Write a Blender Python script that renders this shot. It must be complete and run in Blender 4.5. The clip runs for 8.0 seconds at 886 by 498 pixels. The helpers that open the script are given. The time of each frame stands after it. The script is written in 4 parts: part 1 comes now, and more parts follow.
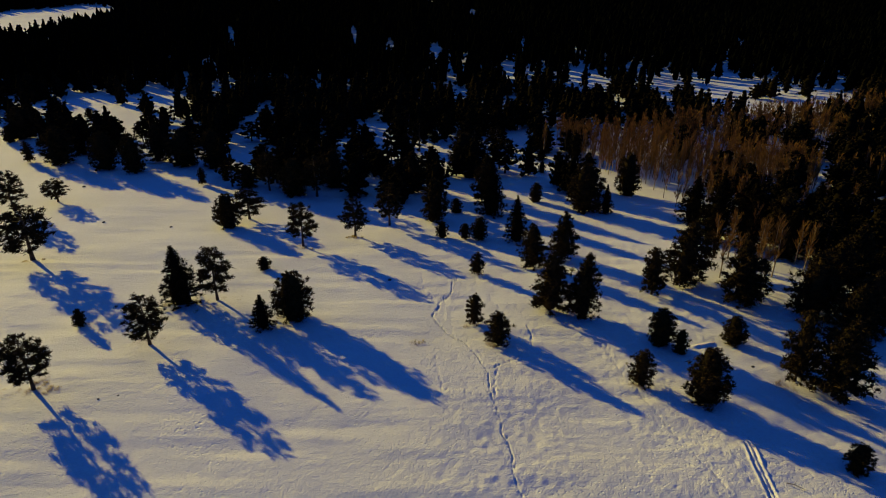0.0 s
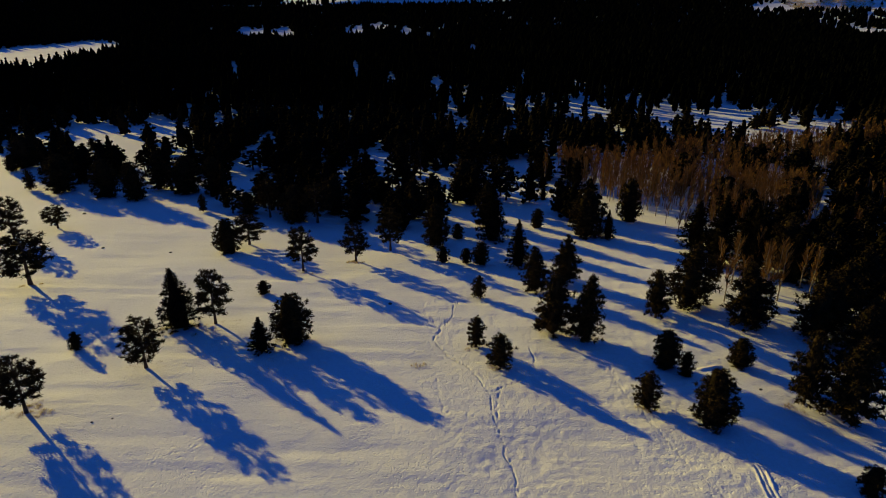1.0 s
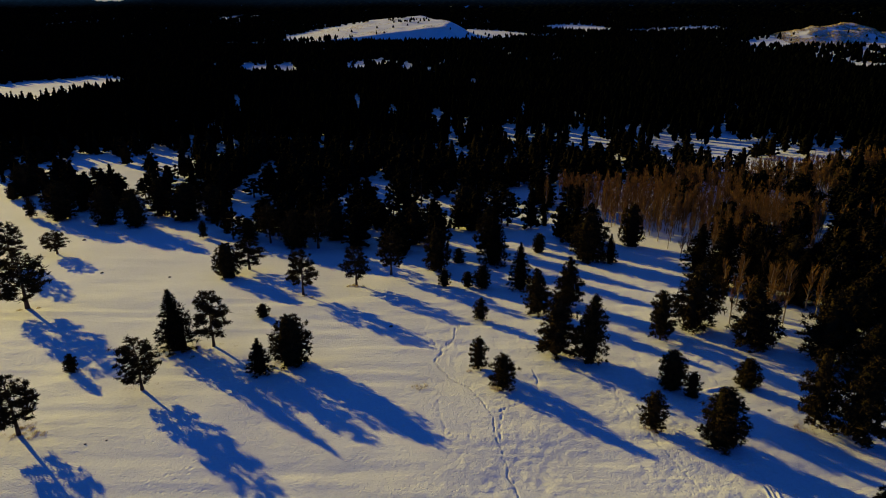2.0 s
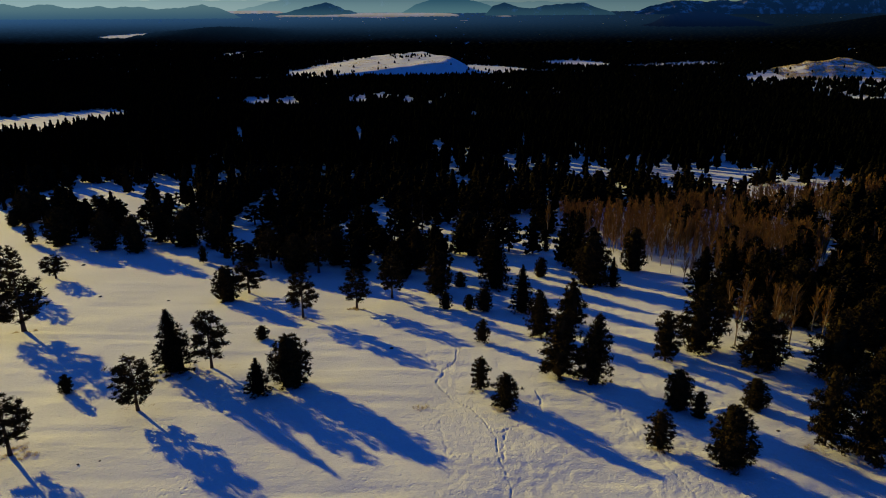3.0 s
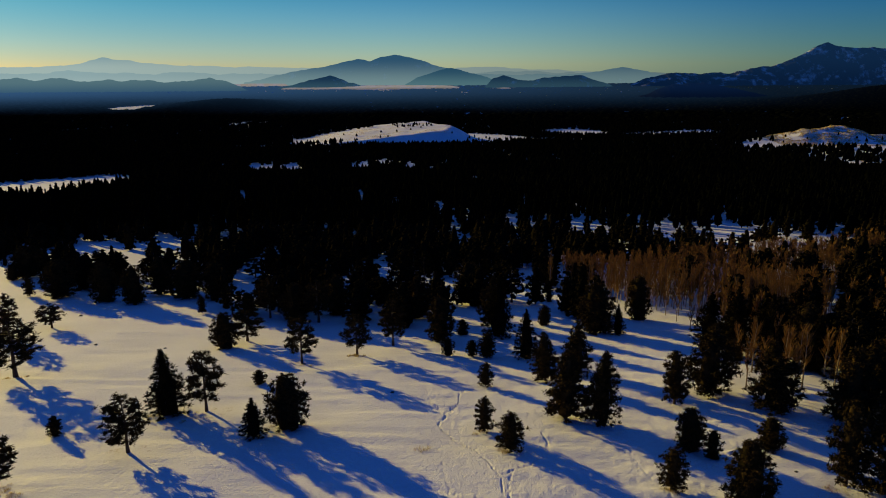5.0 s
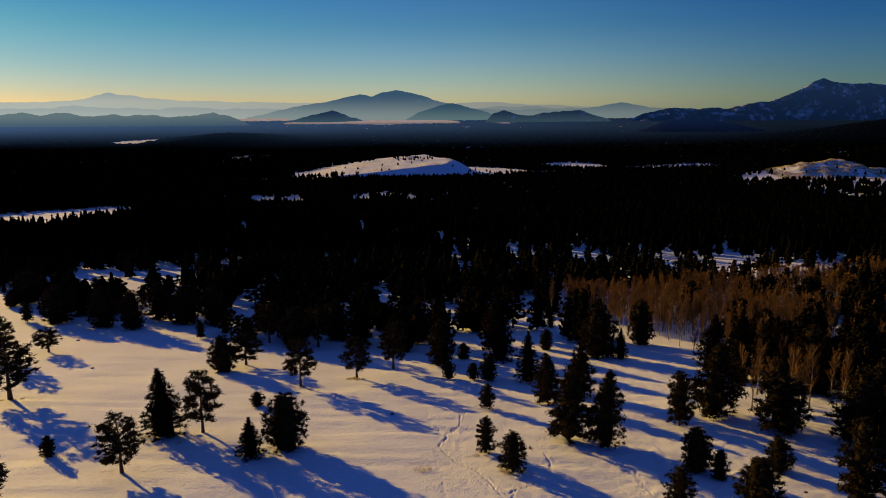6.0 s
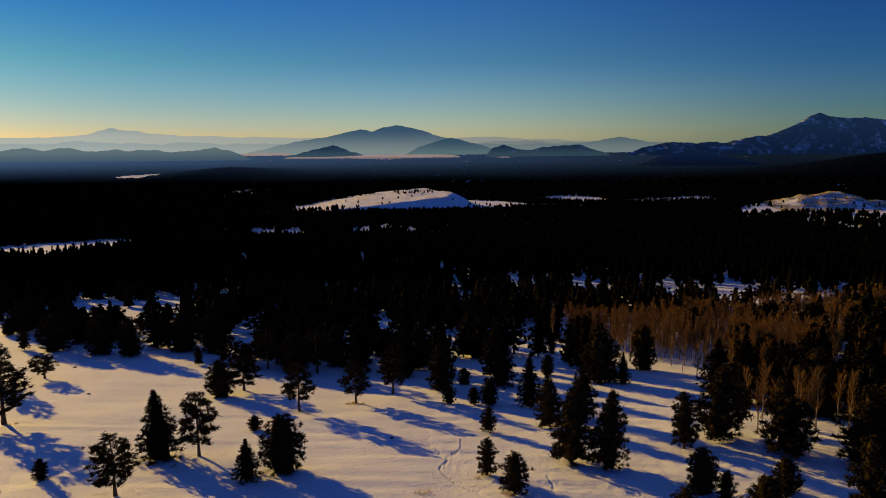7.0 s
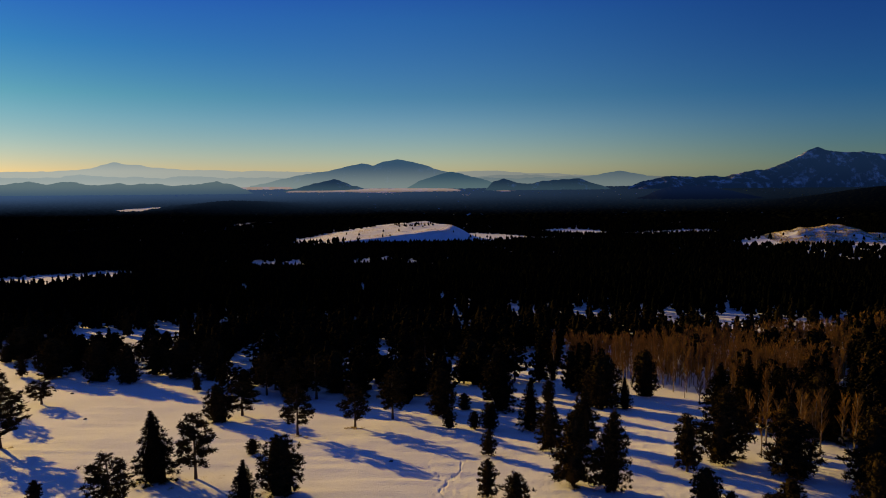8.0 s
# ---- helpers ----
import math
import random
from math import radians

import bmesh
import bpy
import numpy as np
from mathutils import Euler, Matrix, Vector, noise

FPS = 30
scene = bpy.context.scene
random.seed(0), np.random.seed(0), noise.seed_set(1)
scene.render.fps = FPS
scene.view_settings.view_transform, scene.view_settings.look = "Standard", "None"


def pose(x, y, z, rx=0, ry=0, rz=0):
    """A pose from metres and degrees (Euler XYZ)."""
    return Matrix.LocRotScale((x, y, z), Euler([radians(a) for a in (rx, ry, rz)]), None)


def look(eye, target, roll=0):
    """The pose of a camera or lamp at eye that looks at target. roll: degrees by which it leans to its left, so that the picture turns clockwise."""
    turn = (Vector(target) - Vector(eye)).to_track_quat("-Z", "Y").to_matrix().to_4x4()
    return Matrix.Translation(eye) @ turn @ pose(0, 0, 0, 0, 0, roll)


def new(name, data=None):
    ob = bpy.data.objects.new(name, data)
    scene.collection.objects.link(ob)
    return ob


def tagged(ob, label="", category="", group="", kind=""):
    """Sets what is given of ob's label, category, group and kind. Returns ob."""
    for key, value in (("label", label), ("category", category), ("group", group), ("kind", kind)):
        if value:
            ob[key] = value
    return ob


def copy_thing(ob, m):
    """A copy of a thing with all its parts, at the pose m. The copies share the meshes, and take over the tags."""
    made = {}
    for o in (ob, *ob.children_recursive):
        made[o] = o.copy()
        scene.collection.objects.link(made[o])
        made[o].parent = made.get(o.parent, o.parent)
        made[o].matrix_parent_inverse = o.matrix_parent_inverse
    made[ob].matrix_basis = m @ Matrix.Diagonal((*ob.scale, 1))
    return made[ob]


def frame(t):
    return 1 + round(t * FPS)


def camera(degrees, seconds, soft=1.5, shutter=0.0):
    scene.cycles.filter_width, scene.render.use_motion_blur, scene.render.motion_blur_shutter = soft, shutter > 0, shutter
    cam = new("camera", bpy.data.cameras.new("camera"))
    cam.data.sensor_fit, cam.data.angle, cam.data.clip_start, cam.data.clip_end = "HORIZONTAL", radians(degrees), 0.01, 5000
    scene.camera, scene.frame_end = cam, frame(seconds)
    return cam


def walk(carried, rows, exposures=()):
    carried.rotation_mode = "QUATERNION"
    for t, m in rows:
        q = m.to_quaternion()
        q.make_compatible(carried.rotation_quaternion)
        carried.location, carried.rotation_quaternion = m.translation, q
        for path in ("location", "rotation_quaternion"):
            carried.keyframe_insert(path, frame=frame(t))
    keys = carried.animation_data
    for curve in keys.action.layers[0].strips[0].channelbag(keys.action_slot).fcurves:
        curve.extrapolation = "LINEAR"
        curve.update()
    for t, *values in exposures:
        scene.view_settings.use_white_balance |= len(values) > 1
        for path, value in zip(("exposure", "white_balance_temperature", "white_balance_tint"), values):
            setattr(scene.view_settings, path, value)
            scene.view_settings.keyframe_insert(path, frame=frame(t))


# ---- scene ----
cam = camera(63.9, 8.0, soft=1.0)
PATH = [
    (0, (0.355, 1.211, 66.86), (0.349, 2.973, 65.914), -0.0),
    (0.5, (0.349, 1.28, 65.722), (0.341, 3.064, 64.82), -0.1),
    (1, (0.329, 1.316, 64.486), (0.32, 3.122, 63.626), -0.1),
    (1.5, (0.307, 1.339, 63.218), (0.297, 3.165, 62.402), -0.2),
    (3, (0.174, 1.474, 59.248), (0.16, 3.354, 58.565), -0.3),
    (3.5, (0.089, 1.551, 57.911), (0.074, 3.447, 57.273), -0.3),
    (4, (0.073, 1.632, 56.571), (0.057, 3.542, 55.978), -0.3),
    (4.5, (0.062, 1.566, 55.36), (0.046, 3.489, 54.813), -0.4),
    (6, (0.008, 1.796, 51.401), (-0.011, 3.754, 50.993), -0.4),
    (6.5, (0.025, 1.815, 50.25), (0.005, 3.782, 49.888), -0.4),
    (7, (0.006, 1.971, 49.017), (-0.013, 3.947, 48.703), -0.5),
    (7.5, (0.089, 1.897, 47.881), (0.069, 3.879, 47.615), -0.5),
    (8, (0.089, 1.589, 46.875), (0.069, 3.577, 46.655), -0.5),
]
walk(cam, [(t, look(eye, target, roll)) for t, eye, target, roll in PATH], ((0, 0, 6500, 10), (4.7, 0, 6500, 10), (5.8, 0.1, 7900, 30), (8, 0.02, 7900, 30)))


# ---- world, sun, exposure ----
SUN_EL, SUN_AZ = 10.8, -46.0          # degrees; azimuth from +y, minus to the left
ZENITH = 1.60                          # blue of the air overhead
world = bpy.data.worlds.new("world")
scene.world = world
world.use_nodes = True
wn = world.node_tree
wn.nodes.clear()
sky = wn.nodes.new("ShaderNodeTexSky")
sky.sky_type = "NISHITA"
sky.sun_disc = False
sky.sun_elevation = radians(SUN_EL)
sky.sun_rotation = radians(SUN_AZ)
sky.altitude = 2300
sky.air_density, sky.dust_density, sky.ozone_density = 1.0, 0.6, 1.6
sat = wn.nodes.new("ShaderNodeHueSaturation")
sat.inputs["Saturation"].default_value = 1.25
# the clear winter air grows a deeper blue from the horizon to the zenith, and paler towards the sun
way_up = wn.nodes.new("ShaderNodeSeparateXYZ")
wn.links.new(wn.nodes.new("ShaderNodeTexCoord").outputs["Generated"], way_up.inputs[0])


sunwards = wn.nodes.new("ShaderNodeVectorMath")
sunwards.operation = "DOT_PRODUCT"
sunwards.inputs[1].default_value = (math.sin(radians(SUN_AZ)), math.cos(radians(SUN_AZ)), 0)
wn.links.new(wn.nodes.new("ShaderNodeTexCoord").outputs["Generated"], sunwards.inputs[0])


def air_ramp(*stops):
    ramp = wn.nodes.new("ShaderNodeValToRGB")
    knots = ramp.color_ramp.elements
    for (at, tone), knot in zip(stops, [knots[0], knots[1]] + [knots.new(0.5) for _ in stops[2:]]):
        knot.position, knot.color = at, (*tone, 1)
    wn.links.new(way_up.outputs["Z"], ramp.inputs[0])
    return ramp.outputs[0]


def across(x0, x1):
    share = wn.nodes.new("ShaderNodeMapRange")
    share.interpolation_type = "SMOOTHSTEP"
    share.inputs["From Min"].default_value, share.inputs["From Max"].default_value = x0, x1
    wn.links.new(sunwards.outputs["Value"], share.inputs["Value"])
    return share.outputs[0]


def blend(share, one, other):
    mix = wn.nodes.new("ShaderNodeMix")
    mix.data_type = "RGBA"
    wn.links.new(share, mix.inputs["Factor"])
    wn.links.new(one, mix.inputs["A"])
    wn.links.new(other, mix.inputs["B"])
    return mix.outputs["Result"]


sunward = air_ramp((0.0, (0.42, 0.52, 0.74)), (0.06, (0.35, 0.54, 0.56)), (0.1, (0.12, 0.52, 0.66)), (0.16, (0.02, 0.44, 0.78)), (0.26, (0.0, 0.30, 1.0)), (0.45, (0.0, 0.345, ZENITH)))
middle = air_ramp((0.0, (0.50, 0.68, 0.90)), (0.06, (0.19, 0.50, 0.66)), (0.1, (0.14, 0.50, 0.74)), (0.2, (0.03, 0.46, 0.90)), (0.28, (0.0, 0.30, 1.0)), (0.45, (0.0, 0.345, ZENITH)))
averted = air_ramp((0.0, (0.20, 0.40, 0.60)), (0.06, (0.05, 0.34, 0.62)), (0.1, (0.03, 0.33, 0.68)), (0.2, (0.002, 0.28, 0.74)), (0.28, (0.0, 0.27, 0.95)), (0.45, (0.0, 0.345, ZENITH)))
opposite = air_ramp((0.0, (0.02, 0.28, 0.80)), (0.1, (0.0, 0.26, 0.80)), (0.28, (0.0, 0.30, 1.0)), (0.45, (0.0, 0.345, ZENITH)))
tone = blend(across(0.70, 0.98), blend(across(0.2, 0.70), blend(across(-0.3, 0.2), opposite, averted), middle), sunward)
tinted = wn.nodes.new("ShaderNodeMix")
tinted.data_type, tinted.blend_type = "RGBA", "MULTIPLY"
tinted.inputs["Factor"].default_value = 1.0
back = wn.nodes.new("ShaderNodeBackground")
back.inputs["Strength"].default_value = 0.088
wout = wn.nodes.new("ShaderNodeOutputWorld")
wn.links.new(sky.outputs[0], sat.inputs["Color"])
wn.links.new(sat.outputs[0], tinted.inputs["A"])
wn.links.new(tone, tinted.inputs["B"])
wn.links.new(tinted.outputs["Result"], back.inputs["Color"])
wn.links.new(back.outputs[0], wout.inputs["Surface"])

sun_data = bpy.data.lights.new("sun", "SUN")
sun_data.energy, sun_data.angle, sun_data.color = 4.95, radians(0.53), (1.0, 0.792, 0.18)
sun = new("sun", sun_data)
sun_way = Vector((math.sin(radians(SUN_AZ)) * math.cos(radians(SUN_EL)), math.cos(radians(SUN_AZ)) * math.cos(radians(SUN_EL)), math.sin(radians(SUN_EL))))
sun.matrix_world = look(tuple(sun_way * 300), (0, 0, 0))


# ---- noise and ground shape ----
def lattice(ix, iy, seed):
    n = (ix.astype(np.int64) * 374761393 + iy.astype(np.int64) * 668265263 + seed * 982451653) & 0x7FFFFFFF
    n = ((n ^ (n >> 13)) * 1274126177) & 0x7FFFFFFF
    return ((n ^ (n >> 16)) & 0xFFFF) / 65535.0


def wave(x, y, size, seed=0):
    """Smooth value noise in -1..1, with lumps of the given size in metres."""
    u, v = np.asarray(x, float) / size, np.asarray(y, float) / size
    iu, iv = np.floor(u), np.floor(v)
    fu, fv = u - iu, v - iv
    fu, fv = fu * fu * (3 - 2 * fu), fv * fv * (3 - 2 * fv)
    a, b = lattice(iu, iv, seed), lattice(iu + 1, iv, seed)
    c, d = lattice(iu, iv + 1, seed), lattice(iu + 1, iv + 1, seed)
    return 2 * ((a * (1 - fu) + b * fu) * (1 - fv) + (c * (1 - fu) + d * fu) * fv) - 1


SLOPE_Y = np.array([-6000, -400, 0, 60, 85, 105, 130, 160, 200, 260, 340, 430, 520, 700, 1000, 1500, 2200, 3400, 4100, 4400, 4560, 4850, 7000.0])
SLOPE_Z = np.array([30, 24, 7, 2.8, 1.1, -0.9, -3.6, -7.4, -12.2, -18.4, -26.5, -34, -42.5, -58, -82, -108, -118, -110, -97, -87, -84, -69, -40.0])


def slope_tangents():
    h = np.diff(SLOPE_Y)
    d = np.diff(SLOPE_Z) / h
    m = np.zeros(len(SLOPE_Y))
    m[0], m[-1] = d[0], d[-1]
    m[1:-1] = (d[:-1] * h[1:] + d[1:] * h[:-1]) / (h[1:] + h[:-1])
    return m


SLOPE_M = slope_tangents()


def hump(x, y, cx, cy, rx, ry, height):
    return height * np.exp(-((x - cx) / rx) ** 2 - ((y - cy) / ry) ** 2)


def ground_z(x, y):
    """The lie of the land: a slope that falls away from the meadow to a wide plain, with knolls."""
    x, y = np.asarray(x, float), np.asarray(y, float)
    i = np.clip(np.searchsorted(SLOPE_Y, y) - 1, 0, len(SLOPE_Y) - 2)
    h = SLOPE_Y[i + 1] - SLOPE_Y[i]
    t = (y - SLOPE_Y[i]) / h
    z = (2 * t**3 - 3 * t**2 + 1) * SLOPE_Z[i] + (t**3 - 2 * t**2 + t) * h * SLOPE_M[i]
    z = z + (-2 * t**3 + 3 * t**2) * SLOPE_Z[i + 1] + (t**3 - t**2) * h * SLOPE_M[i + 1]
    z = z + 0.25 * wave(x, y, 27, 3) + np.clip((y - 250) / 900, 0, 1) * np.clip((3500 - y) / 900, 0.15, 1) * 5 * wave(x, y, 210, 4)
    # snowy knoll in the middle distance: it rises slowly to the right and breaks off there
    brow = np.interp(y, (1430, 1490, 1555, 1640, 1720, 1820, 2000), (-330, -190, -25, 12, -28, -62, -90)) + 9 * wave(x, y, 60, 66)
    past, back = np.clip((x - brow) / 66, 0, 1), np.clip((y - 1830) / 200, 0, 1)
    knoll = (23 * np.clip((x + 340) / 350, 0, 1) + 13 * np.clip((y - 1510) / 320, 0, 1) * np.clip((x + 300) / 200, 0, 1)) * (1 - past * past * (3 - 2 * past)) * (1 - back * back * (3 - 2 * back))
    slope = hump(x, y, 812, 1475, np.where(x < 812, 122, 56), 80, 35) + hump(x, y, 690, 1445, 70, 70, 6) + hump(x, y, 915, 1530, 55, 50, 16)          # sunlit hillside
    z = z + knoll * (1 + 0.06 * wave(x, y, 48, 61) + 0.035 * wave(x, y, 21, 62)) + slope * (1 + 0.17 * wave(x, y, 44, 63) + 0.13 * wave(x, y, 24, 64) + 0.09 * wave(x, y, 15, 65))
    z = z - 0.0007 * np.clip(x - 22, 0, 40) ** 2 * np.clip((112 - y) / 20, 0, 1)          # the meadow rolls off
    z = z + hump(x, y, -930, 3050, 230, 300, 30)          # wooded low hill
    z = z + hump(x, y, 1880, 3000, 380, 250, 72)
    return z


def spot_z(x, y):
    return float(ground_z(np.array([x]), np.array([y]))[0])


TRAILS = [
    ([(9.9, 54), (9.0, 63), (8.3, 70), (6.9, 79), (6.5, 85), (5.0, 90), (3.9, 93.5), (0.8, 96.8), (-1.6, 102), (-0.6, 107), (1.5, 112), (2.3, 118)], 0.30, 0.085),
    ([(6.5, 85), (8.6, 87.2), (10.6, 88.4), (13.6, 92), (14.5, 96), (13.9, 99)], 0.20, 0.09),
    ([(7.4, 78), (7.6, 84), (8.4, 87)], 0.15, 0.15),
    ([(5.9, 79), (3.0, 80.2), (0.4, 80.2), (-0.8, 84), (-1.2, 89.5)], 0.10, 0.09),
    ([(34.6, 58), (31.5, 68), (28.6, 77.5), (26.2, 86), (25.7, 90), (26.6, 96)], 0.09, 0.12),
    ([(38.5, 58), (36.5, 64), (35.2, 69.5)], 0.03, 0.25),
    ([(-0.5, 107), (-3.5, 113), (-4.0, 121), (-5.5, 128)], 0.09, 0.25),
    ([(9.0, 98), (10.5, 103), (8.5, 109)], 0.08, 0.22),
    ([(38.2, 70.4), (40.4, 70.9)], 0.14, 0.3),
    ([(-82, 106), (-76, 103.5), (-70, 97), (-67, 93)], 0.09, 0.28),
]


BANK = ((39.5, 92.8), (43.4, 94.0))
SLED = ((39.25, 70.2), (37.7, 52.0))


def trodden(x, y):
    """Depth of the trodden trails in the snow."""
    deep = np.zeros_like(x)
    for points, depth, half in TRAILS:
        near = np.full_like(x, 9.0)
        for (ax, ay), (bx, by) in zip(points[:-1], points[1:]):
            mask = (x > min(ax, bx) - 2) & (x < max(ax, bx) + 2) & (y > min(ay, by) - 2) & (y < max(ay, by) + 2)
            px = x[mask] + 0.45 * wave(x[mask], y[mask], 2.3, 31)
            py = y[mask] + 0.35 * wave(x[mask], y[mask], 2.6, 32)
            l2 = (bx - ax) ** 2 + (by - ay) ** 2
            s = np.clip(((px - ax) * (bx - ax) + (py - ay) * (by - ay)) / l2, 0, 1)
            near[mask] = np.minimum(near[mask], np.hypot(px - ax - s * (bx - ax), py - ay - s * (by - ay)))
        step = 0.45 + 0.55 * wave(x, y, 0.5, 33)
        deep += depth * np.clip(step, 0.1, 1) * (np.exp(-((near / half) ** 2)) - 0.08 * np.exp(-(((near - 2.2 * half) / half) ** 2)))
        # single footprints, to the left and the right of the line by turns
        step_rng = np.random.default_rng(int(100 * depth) + len(points))
        for (ax, ay), (bx, by) in zip(points[:-1], points[1:]):
            along = math.hypot(bx - ax, by - ay)
            for k in range(int(along / 0.75)):
                s, aside = (k + step_rng.uniform(0.2, 0.8)) * 0.75 / along, (0.17 if k % 2 else -0.17) + step_rng.normal(0, 0.14)
                cx, cy = ax + s * (bx - ax) - aside * (by - ay) / along, ay + s * (by - ay) + aside * (bx - ax) / along
                i0, i1 = np.searchsorted(x[0], (cx - 0.5, cx + 0.5))
                j0, j1 = np.searchsorted(y[:, 0], (cy - 0.6, cy + 0.6))
                px, py = x[j0:j1, i0:i1] - cx, y[j0:j1, i0:i1] - cy
                far = np.hypot(px, 0.75 * py)
                deep[j0:j1, i0:i1] += step_rng.uniform(0.06, 0.2) * np.exp(-((far / 0.11) ** 2))
    # a sled's two runners, with the snow thrown up beside them
    (ax, ay), (bx, by) = SLED
    along = math.hypot(bx - ax, by - ay)
    s = ((x - ax) * (bx - ax) + (y - ay) * (by - ay)) / along
    off = ((x - ax) * (by - ay) - (y - ay) * (bx - ax)) / along + 0.08 * wave(x, y, 1.6, 35)
    on = (s > 0) & (s < along) & (abs(off) < 2)
    gap = abs(abs(off) - 0.28)
    deep += np.where(on, 0.15 * np.exp(-((gap / 0.12) ** 2)) * (0.75 + 0.25 * wave(x, y, 0.8, 36)) - 0.10 * np.exp(-(((abs(off) - 0.65) / 0.14) ** 2)), 0)
    # snow churned up beside the runners
    churn = np.exp(-((off / 1.1) ** 2)) * ((s > -2) & (s < along))
    deep += 0.09 * churn * np.clip(wave(x, y, 0.55, 37) + 0.5 * wave(x, y, 1.1, 38), 0, 1)
    # a low bank of drifted snow
    (ax, ay), (bx, by) = BANK
    along = math.hypot(bx - ax, by - ay)
    s = ((x - ax) * (bx - ax) + (y - ay) * (by - ay)) / along
    off = ((x - ax) * (by - ay) - (y - ay) * (bx - ax)) / along + 0.3 * wave(x, y, 1.8, 39)
    deep -= 0.26 * np.exp(-((off / 0.25) ** 2)) * np.clip(s + 0.4, 0, 1) * np.clip(along + 0.4 - s, 0, 1)
    return deep


# ---- materials ----
def material(name):
    m = bpy.data.materials.new(name)
    m.use_nodes = True
    return m, m.node_tree.nodes, m.node_tree.links, m.node_tree.nodes["Principled BSDF"]


def ramp_of(nodes, links, source, low, high, a=0.3, b=0.7):
    ramp = nodes.new("ShaderNodeValToRGB")
    ramp.color_ramp.elements[0].color, ramp.color_ramp.elements[1].color = (*low, 1), (*high, 1)
    ramp.color_ramp.elements[0].position, ramp.color_ramp.elements[1].position = a, b
    links.new(source, ramp.inputs[0])
    return ramp.outputs[0]


def noise_of(nodes, links, scale, detail=4.0, rough=0.55, coords=None):
    tex = nodes.new("ShaderNodeTexNoise")
    tex.inputs["Scale"].default_value, tex.inputs["Detail"].default_value, tex.inputs["Roughness"].default_value = scale, detail, rough
    if coords is None:
        coords = nodes.new("ShaderNodeTexCoord").outputs["Object"]
    links.new(coords, tex.inputs["Vector"])
    return tex.outputs[0]


def snow_material(name="snow"):
    m, n, l, p = material(name)
    place = n.new("ShaderNodeTexCoord").outputs["Object"]
    big = noise_of(n, l, 0.045, 3)
    fine = noise_of(n, l, 2.6, 5, 0.7)
    crust = ramp_of(n, l, big, (0.78, 0.77, 0.77), (0.88, 0.87, 0.86))
    mix = n.new("ShaderNodeMix")
    mix.data_type, mix.blend_type = "RGBA", "MULTIPLY"
    mix.inputs["Factor"].default_value = 0.4
    l.new(crust, mix.inputs["A"])
    l.new(ramp_of(n, l, fine, (0.74, 0.73, 0.73), (1, 1, 1), 0.3, 0.55), mix.inputs["B"])
    l.new(mix.outputs["Result"], p.inputs["Base Color"])
    p.inputs["Roughness"].default_value = 0.62
    p.inputs["Specular IOR Level"].default_value = 0.04

    def sum_of(first, share, second):
        add = n.new("ShaderNodeMath")
        add.operation = "MULTIPLY_ADD"
        add.inputs[1].default_value = share
        l.new(first, add.inputs[0])
        l.new(second, add.inputs[2])
        return add.outputs[0]

    # wind ripples, longer across the slope than along it
    drawn = n.new("ShaderNodeMapping")
    drawn.inputs["Scale"].default_value = (0.22, 0.9, 0.9)
    drawn.inputs["Rotation"].default_value = (0, 0, radians(12))
    l.new(place, drawn.inputs["Vector"])
    ripples = noise_of(n, l, 0.9, 3, 0.6, drawn.outputs[0])
    # small pits melted into the crust, deeper in some drifts than in others
    def pits(scale, rim, depth, drift, sparse):
        cells = n.new("ShaderNodeTexVoronoi")
        cells.inputs["Scale"].default_value = scale
        l.new(place, cells.inputs["Vector"])
        hole = n.new("ShaderNodeMapRange")
        hole.interpolation_type = "SMOOTHSTEP"
        hole.inputs["From Min"].default_value, hole.inputs["From Max"].default_value = 0.03, rim
        hole.inputs["To Min"].default_value, hole.inputs["To Max"].default_value = -depth, 0.0
        l.new(cells.outputs["Distance"], hole.inputs["Value"])
        where = n.new("ShaderNodeMapRange")
        where.inputs["From Min"].default_value, where.inputs["From Max"].default_value = sparse, sparse + 0.2
        where.inputs["To Min"].default_value = 0.2
        l.new(noise_of(n, l, drift, 3), where.inputs["Value"])
        both = n.new("ShaderNodeMath")
        both.operation = "MULTIPLY"
        l.new(hole.outputs[0], both.inputs[0])
        l.new(where.outputs[0], both.inputs[1])
        return both.outputs[0]

    # heights in metres
    small = sum_of(noise_of(n, l, 5.0, 3, 0.6), 0.075, pits(2.1, 0.36, 0.065, 0.07, 0.40))
    large = sum_of(noise_of(n, l, 1.1, 4, 0.6), 0.085, pits(0.9, 0.30, 0.085, 0.05, 0.52))
    both_sizes = n.new("ShaderNodeMath")
    l.new(small, both_sizes.inputs[0])
    l.new(large, both_sizes.inputs[1])
    relief = sum_of(ripples, 0.10, both_sizes.outputs[0])
    bump = n.new("ShaderNodeBump")
    bump.inputs["Distance"].default_value = 1.0
    bump.inputs["Strength"].default_value = 1.0
    l.new(relief, bump.inputs["Height"])
    l.new(bump.outputs[0], p.inputs["Normal"])
    return m


